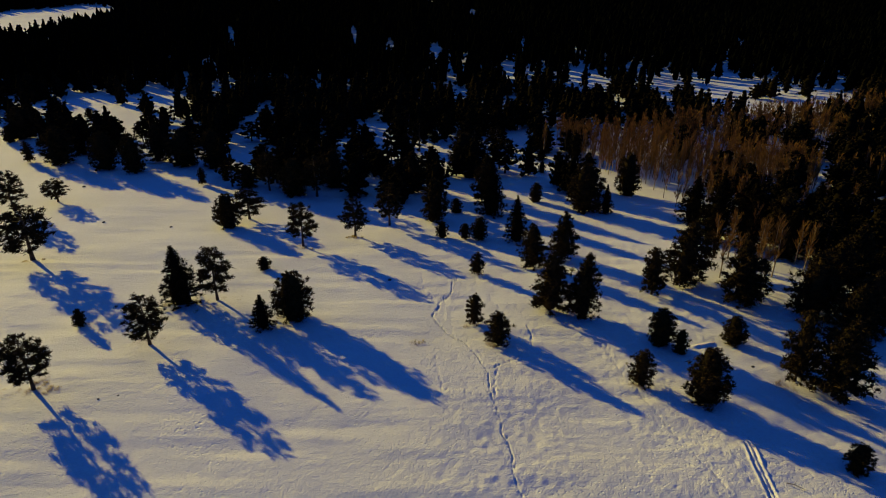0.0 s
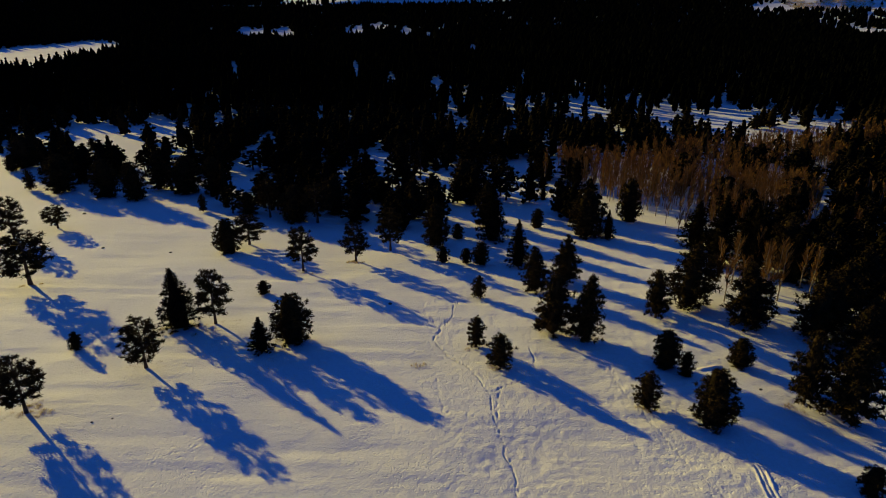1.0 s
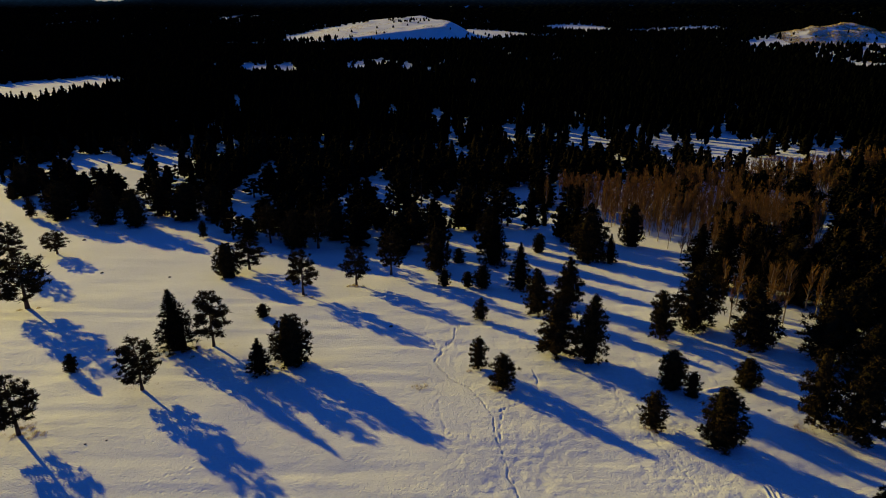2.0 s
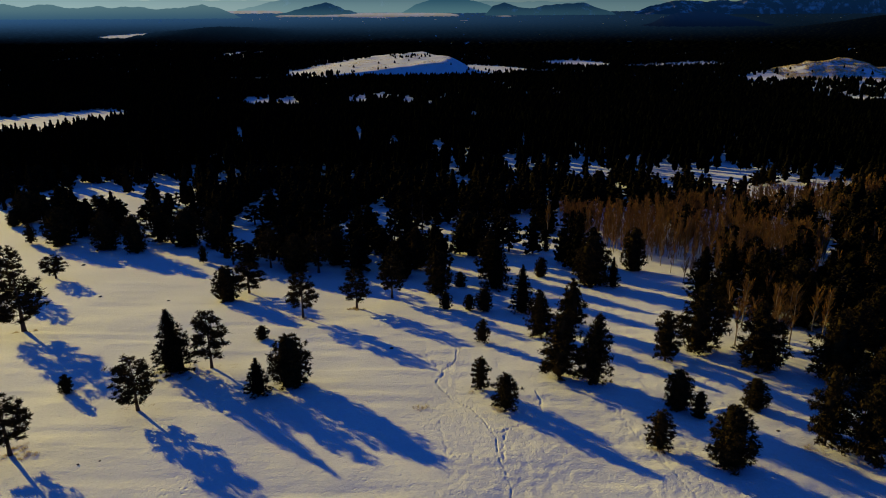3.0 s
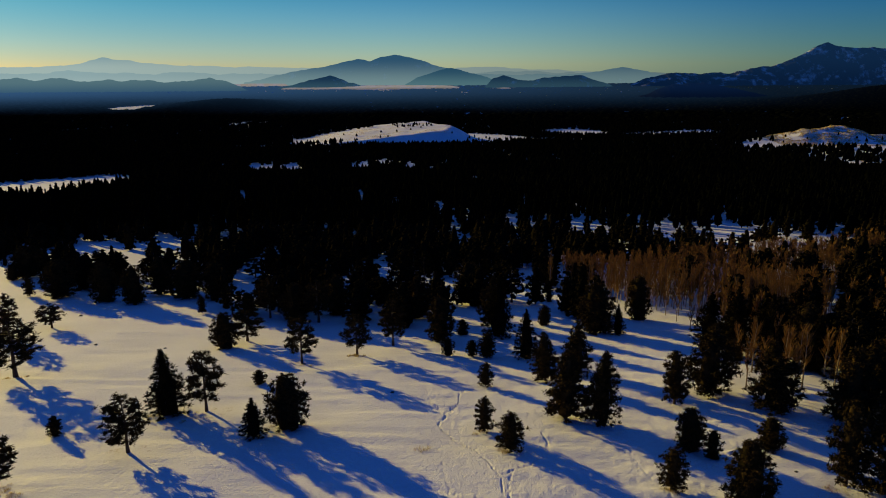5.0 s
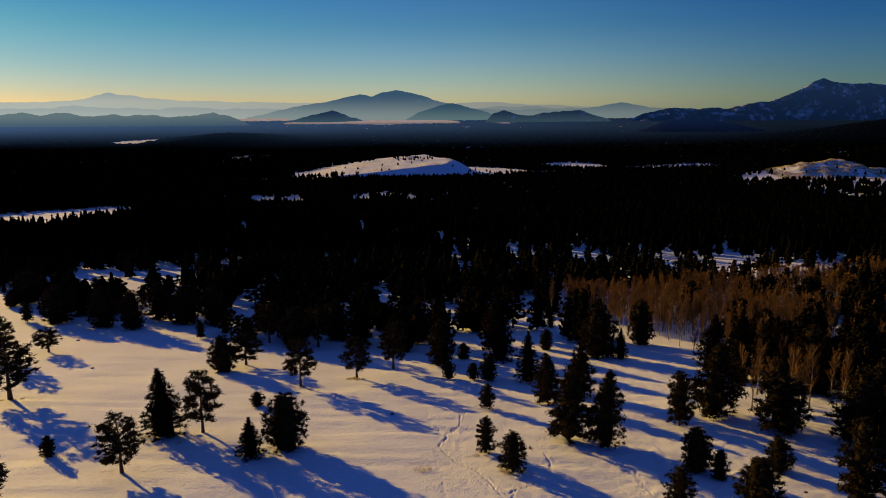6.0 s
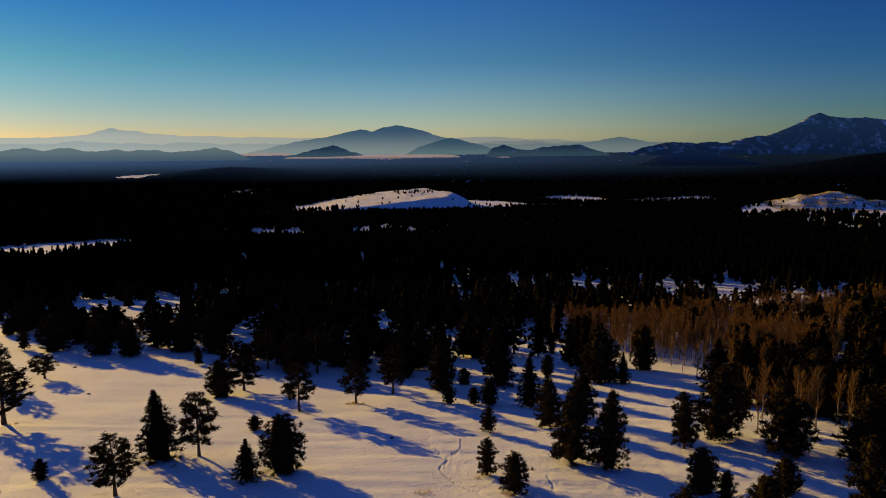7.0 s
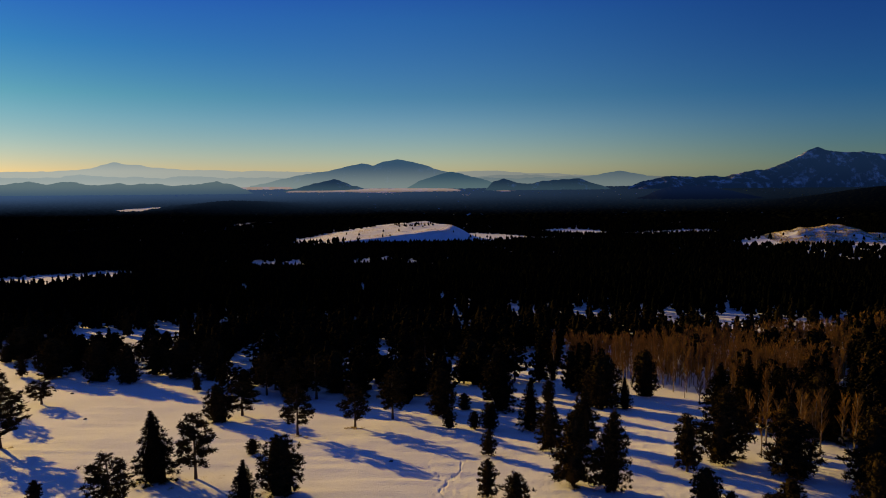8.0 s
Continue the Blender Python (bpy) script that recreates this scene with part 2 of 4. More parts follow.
def foliage_material(name, low, high, sheer=0.0):
    m, n, l, p = material(name)
    geo = n.new("ShaderNodeNewGeometry")
    per = ramp_of(n, l, geo.outputs["Random Per Island"], low, high, 0.0, 1.0)
    clump = noise_of(n, l, 0.9, 2)
    mix = n.new("ShaderNodeMix")
    mix.data_type, mix.blend_type = "RGBA", "MULTIPLY"
    mix.inputs["Factor"].default_value = 0.6
    l.new(per, mix.inputs["A"])
    l.new(ramp_of(n, l, clump, (0.45, 0.5, 0.4), (1.25, 1.15, 0.9)), mix.inputs["B"])
    l.new(mix.outputs["Result"], p.inputs["Base Color"])
    p.inputs["Roughness"].default_value = 0.85
    p.inputs["Specular IOR Level"].default_value = 0.0
    if sheer:
        lets_through, both = n.new("ShaderNodeBsdfTranslucent"), n.new("ShaderNodeMixShader")
        l.new(mix.outputs["Result"], lets_through.inputs["Color"])
        both.inputs[0].default_value = sheer
        l.new(p.outputs[0], both.inputs[1])
        l.new(lets_through.outputs[0], both.inputs[2])
        l.new(both.outputs[0], n["Material Output"].inputs["Surface"])
    return m


def bark_material(name, low, high, scale=3.0):
    m, n, l, p = material(name)
    l.new(ramp_of(n, l, noise_of(n, l, scale, 5, 0.7), low, high), p.inputs["Base Color"])
    p.inputs["Roughness"].default_value = 0.9
    bump = n.new("ShaderNodeBump")
    bump.inputs["Strength"].default_value, bump.inputs["Distance"].default_value = 0.6, 0.05
    l.new(noise_of(n, l, scale * 3, 4), bump.inputs["Height"])
    l.new(bump.outputs[0], p.inputs["Normal"])
    return m


def painted_haze(n, l, p, low, top, heights, sides, axis="Z"):
    """Haze painted on a far slope as emission: it changes from low to top over the given heights, and is stronger
    towards the sun.
    """
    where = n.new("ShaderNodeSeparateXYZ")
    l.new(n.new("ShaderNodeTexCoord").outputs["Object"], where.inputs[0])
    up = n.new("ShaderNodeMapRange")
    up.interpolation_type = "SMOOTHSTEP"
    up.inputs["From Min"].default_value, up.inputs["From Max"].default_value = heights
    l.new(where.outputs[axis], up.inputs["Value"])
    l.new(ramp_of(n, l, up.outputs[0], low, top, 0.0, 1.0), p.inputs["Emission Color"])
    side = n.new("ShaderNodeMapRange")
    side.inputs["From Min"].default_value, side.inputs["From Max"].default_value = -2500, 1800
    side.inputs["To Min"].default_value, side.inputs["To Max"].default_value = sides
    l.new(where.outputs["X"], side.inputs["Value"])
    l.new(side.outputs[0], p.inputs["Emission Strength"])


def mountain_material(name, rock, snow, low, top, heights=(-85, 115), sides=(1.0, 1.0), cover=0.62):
    """Far slopes: wood and rock with snow patches, with haze painted over them as emission."""
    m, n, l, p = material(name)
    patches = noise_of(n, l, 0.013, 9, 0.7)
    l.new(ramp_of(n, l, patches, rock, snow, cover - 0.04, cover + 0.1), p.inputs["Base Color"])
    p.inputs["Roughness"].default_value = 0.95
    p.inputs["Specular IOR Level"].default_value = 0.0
    painted_haze(n, l, p, low, top, heights, sides)
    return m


SNOW = snow_material()
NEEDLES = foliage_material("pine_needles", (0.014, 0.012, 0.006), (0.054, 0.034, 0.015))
# for firs, and for forest pines with the stand's shade in their base colour
NEEDLES_DARK = foliage_material("fir_and_shaded_pine_needles", (0.006, 0.0055, 0.0035), (0.015, 0.011, 0.006))
# near-black base colour stands in for the self-shadow that coarse trees lack
NEEDLES_FAR = foliage_material("shaded_far_needles", (0.0013, 0.0016, 0.0014), (0.003, 0.0033, 0.0026))
BARK = bark_material("pine_bark", (0.032, 0.020, 0.014), (0.085, 0.05, 0.03))
ASPEN_BARK = bark_material("aspen_bark", (0.16, 0.12, 0.08), (0.38, 0.31, 0.23), 1.6)
TWIGS = foliage_material("aspen_twigs", (0.15, 0.080, 0.025), (0.33, 0.178, 0.058))
GRASS = foliage_material("dry_grass", (0.30, 0.22, 0.09), (0.52, 0.40, 0.19), 0.5)
BRUSH = foliage_material("golden_brush", (0.50, 0.38, 0.17), (0.78, 0.62, 0.32), 0.6)
DEADWOOD = bark_material("dead_wood", (0.10, 0.08, 0.065), (0.26, 0.21, 0.17))


# ---- mesh helpers ----
def mesh_of(name, verts, tris, mat, smooth=False):
    verts, tris = np.asarray(verts, np.float32), np.asarray(tris, np.int32)
    size = tris.shape[1]
    me = bpy.data.meshes.new(name)
    me.vertices.add(len(verts))
    me.vertices.foreach_set("co", verts.ravel())
    me.loops.add(tris.size)
    me.loops.foreach_set("vertex_index", tris.ravel())
    me.polygons.add(len(tris))
    me.polygons.foreach_set("loop_start", np.arange(0, tris.size, size, dtype=np.int32))
    if smooth:
        me.polygons.foreach_set("use_smooth", np.ones(len(tris), bool))
    me.update(calc_edges=True)
    me.materials.append(mat)
    return me


def part(name, me, parent, label=""):
    ob = new(name, me)
    ob.parent = parent
    return tagged(ob, label)


def tube(points, radii, sides):
    """A tapered tube through points, closed at its tip; triangles."""
    verts, tris = [], []
    for p, r in zip(points, radii):
        for s in range(sides):
            a = 2 * math.pi * s / sides
            verts.append((p[0] + r * math.cos(a), p[1] + r * math.sin(a), p[2]))
    for k in range(len(points) - 1):
        for s in range(sides):
            a, b = k * sides + s, k * sides + (s + 1) % sides
            tris += [(a, b, b + sides), (a, b + sides, a + sides)]
    top = len(verts)
    verts.append(tuple(points[-1]))
    for s in range(sides):
        tris.append(((len(points) - 1) * sides + s, (len(points) - 1) * sides + (s + 1) % sides, top))
    return verts, tris


def joined(pieces):
    verts, tris, at = [], [], 0
    for v, f in pieces:
        v, f = np.asarray(v, float), np.asarray(f, int)
        verts.append(v)
        tris.append(f + at)
        at += len(v)
    return np.concatenate(verts), np.concatenate(tris)


def blades(centres, radii, count, rng, up=0.25, width=0.26):
    """Spiky tufts: count thin triangles that stand out from each centre."""
    n = len(centres)
    way = rng.normal(size=(n, count, 3))
    way[..., 2] += up
    way /= np.linalg.norm(way, axis=2, keepdims=True)
    side = np.cross(way, rng.normal(size=(n, count, 3)))
    side /= np.linalg.norm(side, axis=2, keepdims=True) + 1e-9
    r = np.asarray(radii)[:, None, None] * rng.uniform(0.7, 1.2, (n, count, 1))
    c = np.asarray(centres)[:, None, :] - way * r * 0.15
    half = side * r * width
    verts = np.stack([c - half + way * r * 0.2, c + half + way * r * 0.2, c + way * r], axis=2).reshape(-1, 3)
    return verts, np.arange(len(verts)).reshape(-1, 3)


# ---- pines ----
CROWNS = {"cone": (0.02, lambda u: 1.12 * (1 - u ** 1.5) ** 0.92 * (0.84 + 0.18 * min(1, u / 0.12)) + 0.03),
          "open": (0.24, lambda u: math.sqrt(max(0.05, 1 - ((u - 0.42) / 0.62) ** 2))),
          "round": (0.03, lambda u: math.sqrt(max(0.04, 1 - ((u - 0.43) / 0.59) ** 2))),
          "full": (0.06, lambda u: 1.08 * (1 - u ** 2.1) ** 0.75 * (0.74 + 0.26 * min(1, u / 0.2)) + 0.05),
          "oval": (0.09, lambda u: math.sqrt(max(0.04, 1 - ((u - 0.34) / 0.68) ** 2)))}
# limb unevenness, spread of limb lengths, bare share of the limb, flatness of its pads, sideways spread of the pads
HABIT = {"cone": (0.05, (0.92, 1.06), 0.15, 0.75, 0.12), "open": (0.10, (0.8, 1.08), 0.35, 0.85, 0.2), "round": (0.08, (0.9, 1.06), 0.25, 0.95, 0.2),
         "full": (0.13, (0.8, 1.1), 0.25, 0.85, 0.2), "oval": (0.10, (0.84, 1.08), 0.25, 0.9, 0.2)}
OCT = np.array([(1, 0, 0), (-1, 0, 0), (0, 1, 0), (0, -1, 0), (0, 0, 1), (0, 0, -1)], float)
OCT_TRIS = np.array([(0, 2, 4), (2, 1, 4), (1, 3, 4), (3, 0, 4), (2, 0, 5), (1, 2, 5), (3, 1, 5), (0, 3, 5)])


def lumps_of(centres, radii, flat, rng):
    """Uneven little lumps, the thick heart of each pad of needles."""
    n, k = len(centres), len(OCT)
    turn = rng.uniform(0, 6.28, n)
    c, s = np.cos(turn)[:, None], np.sin(turn)[:, None]
    b = OCT[None] * rng.uniform(0.68, 1.3, (n, k, 1)) * radii[:, None, None]
    verts = np.stack([b[..., 0] * c - b[..., 1] * s, b[..., 0] * s + b[..., 1] * c, b[..., 2] * flat], -1) + centres[:, None, :]
    return verts.reshape(-1, 3), (OCT_TRIS[None] + (np.arange(n) * k)[:, None, None]).reshape(-1, 3)


def needles_of(centres, radii, flat, count, rng, thin):
    """Sprays of needles that fill each pad and bristle outwards and a little upwards from it."""
    n = len(centres)
    way = rng.normal(size=(n, count, 3))
    way[..., 2] += 0.3
    way /= np.linalg.norm(way, axis=2, keepdims=True)
    side = np.cross(way, rng.normal(size=(n, count, 3)))
    side /= np.linalg.norm(side, axis=2, keepdims=True) + 1e-9
    squash = np.array([1, 1, flat])
    r = radii[:, None, None]
    out = rng.uniform(0.2, 0.8, (n, count, 1))
    foot = centres[:, None, :] + way * squash * r * out
    tip = foot + (way + rng.normal(0, 0.45, (n, count, 3))) * squash * r * rng.uniform(0.35, 0.6, (n, count, 1))
    half = side * thin * r
    return np.stack([foot - half, foot + half, tip], axis=2).reshape(-1, 3), np.arange(n * count * 3).reshape(-1, 3)


def pine_shape(form, seed, limbs, pads, spikes, size, sides=7, core=0.0, core_sides=8, coarse=False, thin=0.17):
    """Trunk, limbs and crown of a pine of the given form, 10 m high and about 6 m wide."""
    rng = np.random.default_rng(seed)
    height, width = 10.0, 6.0
    bare, outline = CROWNS[form]
    rough, spread, start, flat, aside = HABIT[form]
    lean = rng.normal(0, 0.22, 2) * (0.3 if form in ("cone", "round") else 1)
    knots = 7 if sides > 4 else 3
    ks = np.linspace(0, 1, knots)
    bend = rng.normal(0, 0.10, (knots, 2))
    line = [(lean[0] * k * k + bend[i][0] * k, lean[1] * k * k + bend[i][1] * k, height * (k * 0.95) - 0.25 * (k == 0)) for i, k in enumerate(ks)]
    trunk = tube(line, [0.19 * (1 - k) ** 0.8 + 0.03 + 0.07 * (k == 0) for k in ks], sides)
    wood, centres, radii = [], [], []
    turn = rng.uniform(0, 6.28)
    lump = rng.uniform(0, 6.28, 4)
    for i in range(limbs):
        u = (i + rng.uniform(0.1, 0.9)) / limbs
        z = height * (bare + (0.96 - bare) * u)
        turn += 2.4 + rng.normal(0, 0.35)
        uneven = 1 + rough * (math.sin(2 * turn + lump[0]) * math.cos(7 * u + lump[1]) + 0.7 * math.sin(13 * u + lump[2]) + 0.5 * math.sin(turn + lump[3]))
        r0 = size * rng.uniform(0.8, 1.2) * (1 if u < 0.75 else 0.82)
        reach = max(0.1, 0.5 * width * outline(u) * uneven * rng.uniform(*spread) - 0.8 * r0)
        rise = (-0.16 + 0.5 * u) if form == "cone" else (0.02 + 0.6 * u * u + rng.normal(0, 0.1))
        k = max(0.04, min(0.94, z / height - rise * reach / height))
        foot = np.array([np.interp(k, ks, [p[0] for p in line]), np.interp(k, ks, [p[1] for p in line]), k * height])
        tip = np.array([foot[0] + reach * math.cos(turn), foot[1] + reach * math.sin(turn), z])
        mid = 0.5 * (foot + tip) + np.array([0, 0, -0.06 * reach])
        if reach > 0.45 and sides > 4:
            wood.append(tube([foot, mid, tip], [0.055 * (1 - 0.6 * u) + 0.012, 0.03, 0.01], 3))
        many = max(1, int(round(pads * min(1.3, 0.35 + reach / 2.6) + rng.uniform(-0.4, 0.4))))
        across = np.array([-math.sin(turn), math.cos(turn), 0])
        for s in np.linspace(1, start, many, endpoint=False) if many > 1 else (1.0,):
            at = foot + (tip - foot) * s + across * rng.normal(0, aside) * (0.4 + reach * s) + rng.normal(0, 0.09, 3)
            centres.append(at)
            radii.append(r0 * (0.8 + 0.2 * s) * rng.uniform(0.78, 1.15))
    wood.append(tube(line, [0.03] * knots, 3))
    centres.append(np.array(line[-1]) + [0, 0, 0.08])
    radii.append(size * (0.6 if form == "cone" else 0.9))
    centres, radii = np.array(centres), np.array(radii)
    centres[:, 2] = np.maximum(centres[:, 2], 0.3)
    pieces = [lumps_of(centres, (0.74 if coarse else 0.5) * radii, flat, rng)]
    if spikes:
        pieces.append(needles_of(centres, radii, flat, spikes, rng, thin))
    if core:
        # the dense, shaded heart of the crown
        rings = 6 if core_sides > 5 else 4
        us, turns = np.linspace(0.03, 0.9, rings), np.arange(core_sides) * 2 * math.pi / core_sides
        verts = [(0, 0, max(0.1, height * bare))]
        for u in us:
            k = bare + (0.97 - bare) * u
            mid = (np.interp(k, ks, [p[0] for p in line]), np.interp(k, ks, [p[1] for p in line]))
            r = 0.5 * width * core * outline(u) * rng.uniform(0.72, 1.2, core_sides)
            verts += [(mid[0] + r[j] * math.cos(a), mid[1] + r[j] * math.sin(a), max(0.1, height * k + rng.normal(0, 0.22))) for j, a in enumerate(turns)]
        verts.append((line[-1][0], line[-1][1], height * 0.94))
        tris, n = [], core_sides
        for j in range(n):
            q = (j + 1) % n
            tris += [(0, 1 + q, 1 + j), (len(verts) - 1, 1 + (rings - 1) * n + j, 1 + (rings - 1) * n + q)]
            for i in range(rings - 1):
                a, b = 1 + i * n, 1 + (i + 1) * n
                tris += [(a + j, a + q, b + j), (a + q, b + q, b + j)]
        pieces.append((np.array(verts, float), np.array(tris)))
    return trunk, joined(wood), joined(pieces)


PINES = {}


def pine_meshes(form, number, plain=False, small=False):
    key = (form, number, plain, small)
    if key not in PINES:
        seed = 100 * list(CROWNS).index(form) + 10 * number + 3 + 7 * plain + 5 * small
        if small:
            shape = pine_shape(form, seed, 56, 2.6, 34, 0.62, sides=6, core=0.5)
        elif plain:
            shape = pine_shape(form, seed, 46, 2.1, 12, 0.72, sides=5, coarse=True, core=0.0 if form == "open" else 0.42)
        else:
            limbs, pads, size = {"cone": (160, 3.4, 0.40), "open": (48, 4.8, 0.52), "round": (100, 3.6, 0.52), "oval": (78, 3.6, 0.52), "full": (84, 4, 0.56)}[form]
            shape = pine_shape(form, seed, limbs, pads, 34, size, thin=0.125, core={"cone": 0.42, "round": 0.5, "full": 0.34, "oval": 0.36}.get(form, 0.0))
        # forest pines take the darker needles, with shade painted in
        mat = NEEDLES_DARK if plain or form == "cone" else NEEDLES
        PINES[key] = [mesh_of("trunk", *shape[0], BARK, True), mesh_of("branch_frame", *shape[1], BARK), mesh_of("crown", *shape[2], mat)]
    return PINES[key]


PINE_LABELS = {"cone": "dark conical fir, dense to the snow", "open": "open-crowned pine with bare lower trunk in snow",
               "round": "bushy round-crowned young pine standing in snow", "full": "thick irregular pine with branches low to the snow", "oval": "slender oval-crowned pine standing in snow"}
FIRST = {}
SPOTS = []


def plant_pine(form, x, y, height, width, number, plain=False, group="pines on the snowy meadow", label=""):
    small = height < 4.6
    key = (form, number, plain, small)
    m = pose(x, y, spot_z(x, y) - 0.05, 0, 0, random.uniform(0, 360))
    size = (width / 6.0, width / 6.0, height / 10.0)
    if key in FIRST:
        tree = copy_thing(FIRST[key], m)
        tree.scale = size
    else:
        tree = FIRST[key] = new("pine_tree" if form != "cone" else "fir_tree")
        for name, me in zip(("trunk", "branch_frame", "crown"), pine_meshes(*key)):
            part(name, me, tree)
        tree.matrix_basis = m
        tree.scale = size
    SPOTS.append((x, y, 0.3 * width))
    return tagged(tree, label or PINE_LABELS[form], "tree", group)


# ---- ground ----
def lines(*runs):
    at = [runs[0][0]]
    for start, end, step in runs:
        n = max(1, int(round((end - start) / step)))
        at += list(np.linspace(start, end, n + 1)[1:])
    return np.array(at)


def build_ground():
    gx = lines((-5400, -1200, 140), (-1200, -480, 35), (-480, -320, 14), (-320, -110, 7), (-110, -76, 1), (-76, -4, 0.75), (-4, 0, 0.16), (0, 16, 0.12), (16, 24, 0.6), (24, 36, 0.17), (36, 40.4, 0.12), (40.4, 44, 0.3), (44, 64, 0.7),
               (64, 110, 1), (110, 320, 7), (320, 480, 20), (480, 960, 8), (960, 1200, 35), (1200, 5400, 140))
    gy = lines((-500, 30, 25), (30, 54, 2), (54, 97, 0.26), (97, 100, 0.4), (100, 130, 0.5), (130, 180, 0.9), (180, 260, 2), (260, 500, 5), (500, 1200, 14), (1200, 1300, 16), (1300, 1560, 7), (1560, 1950, 13), (1950, 2400, 24), (2400, 5300, 90))
    x, y = np.meshgrid(gx, gy)
    z = ground_z(x, y)
    near = np.clip((190 - y) / 60, 0, 1) * np.clip((150 - abs(x)) / 50, 0, 1)
    lumpy = np.clip(0.45 + 0.02 * x + 0.5 * wave(x, y, 22, 11), 0.3, 1.0)
    relief = 0.03 * wave(x, y, 1.25, 12) * lumpy + 0.045 * wave(x, y, 0.72, 13) * lumpy + 0.035 * wave(x, y, 3.4, 14) + 0.12 * wave(0.5 * x + 0.4 * y, y * 2.2, 5.0, 15) + 0.21 * wave(0.8 * x, y, 9.0, 16)
    relief = relief + hump(x, y, 11, 66, 13, 17, 1.0) * (0.055 * wave(x, y, 0.85, 17) + 0.03 * wave(x, y, 1.7, 18))          # trampled here and there
    z = z + near * relief - trodden(x, y)
    rows, cols = x.shape
    k = np.arange(rows * cols).reshape(rows, cols)
    quads = np.stack([k[:-1, :-1], k[:-1, 1:], k[1:, 1:], k[1:, :-1]], axis=-1).reshape(-1, 4)
    me = mesh_of("ground", np.stack([x, y, z], -1).reshape(-1, 3), quads, SNOW, True)
    return tagged(new("ground", me), "snow-covered ground falling from a meadow to a plain", "ground", kind="structure")


build_ground()


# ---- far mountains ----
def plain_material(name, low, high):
    """Forest on the far plain, with haze painted as emission, more and more towards the horizon."""
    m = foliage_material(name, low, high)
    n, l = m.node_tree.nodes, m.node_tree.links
    painted_haze(n, l, n["Principled BSDF"], (0, 0, 0), (0.011, 0.034, 0.074), (2500, 4500), (2.4, 0.28), "Y")
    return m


def far_range(name, label, mat, dist, depth, base, outline, rough, seed, folds=1.0):
    """A far range, its crest given by the angles at which it stands on the horizon."""
    cx = np.array([(px - 784) / F * dist for px, _ in outline])
    cz = np.array([49 + (305 - py) / F * dist for _, py in outline])
    xs, vs = np.linspace(cx[0], cx[-1], 420), np.linspace(-1, 1, 25)
    crest = np.interp(xs, cx, cz)
    soft = np.exp(-np.linspace(-2, 2, 9) ** 2)
    crest = np.convolve(np.pad(crest, 4, "edge"), soft / soft.sum(), "valid") - base
    x, v = np.meshgrid(xs, vs)
    y = dist + depth * v
    top = np.maximum(crest[None, :], 0) + rough * np.clip(crest[None, :] / 12, 0, 1) * (wave(x, 0 * x, 90, seed + 5) + 0.6 * wave(x, 0 * x, 35, seed + 6) + 0.3 * wave(x, 0 * x, 14, seed + 7))
    spur = 0.8 * folds * rough * (wave(x, y, 120, seed) + 0.8 * wave(x, y, 50, seed + 1)) * np.minimum(1, 3 * np.abs(v)) * top / 30
    z = base + (np.maximum(top, 0) + spur) * np.clip(1 - np.abs(v), 0, 1) ** 0.85 - 14 * (np.abs(v) > 0.99) - 20 * np.clip(1 - crest[None, :] / 3, 0, 1)
    k = np.arange(x.size).reshape(x.shape)
    quads = np.stack([k[:-1, :-1], k[:-1, 1:], k[1:, 1:], k[1:, :-1]], axis=-1).reshape(-1, 4)
    me = mesh_of(name, np.stack([x, y, z], -1).reshape(-1, 3), quads, mat, True)
    return tagged(new(name, me), label, "mountain", kind="structure")


# the last two colours of each range are its haze, emitted by the slope itself
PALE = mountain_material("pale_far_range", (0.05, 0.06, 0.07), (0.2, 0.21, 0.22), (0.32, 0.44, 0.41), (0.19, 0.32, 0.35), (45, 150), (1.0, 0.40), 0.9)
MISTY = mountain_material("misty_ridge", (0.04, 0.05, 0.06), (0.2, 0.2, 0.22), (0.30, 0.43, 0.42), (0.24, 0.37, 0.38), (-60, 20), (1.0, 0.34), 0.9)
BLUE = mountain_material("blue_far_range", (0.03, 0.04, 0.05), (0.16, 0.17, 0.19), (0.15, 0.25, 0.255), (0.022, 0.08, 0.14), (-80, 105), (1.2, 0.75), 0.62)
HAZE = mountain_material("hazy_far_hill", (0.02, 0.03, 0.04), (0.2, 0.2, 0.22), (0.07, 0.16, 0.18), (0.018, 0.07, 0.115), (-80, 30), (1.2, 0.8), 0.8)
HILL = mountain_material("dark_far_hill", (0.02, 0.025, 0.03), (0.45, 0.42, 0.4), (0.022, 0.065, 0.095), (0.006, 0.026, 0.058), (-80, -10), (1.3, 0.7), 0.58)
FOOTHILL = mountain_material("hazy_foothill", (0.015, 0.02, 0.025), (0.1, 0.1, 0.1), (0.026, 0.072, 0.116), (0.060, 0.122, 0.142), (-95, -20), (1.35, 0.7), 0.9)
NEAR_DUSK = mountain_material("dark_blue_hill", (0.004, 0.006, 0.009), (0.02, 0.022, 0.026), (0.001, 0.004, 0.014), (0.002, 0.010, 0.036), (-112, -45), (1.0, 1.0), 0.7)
# warm emission stands in for sunlight, which the ranges behind keep off
PRAIRIE = mountain_material("glowing_grassland", (0.2, 0.16, 0.1), (0.6, 0.55, 0.5), (0.14, 0.125, 0.105), (0.25, 0.225, 0.185), (-86, -72), (1.0, 0.9), 0.5)
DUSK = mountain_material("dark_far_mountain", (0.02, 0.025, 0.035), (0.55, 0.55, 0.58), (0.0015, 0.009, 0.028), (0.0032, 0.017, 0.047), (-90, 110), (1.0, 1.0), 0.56)

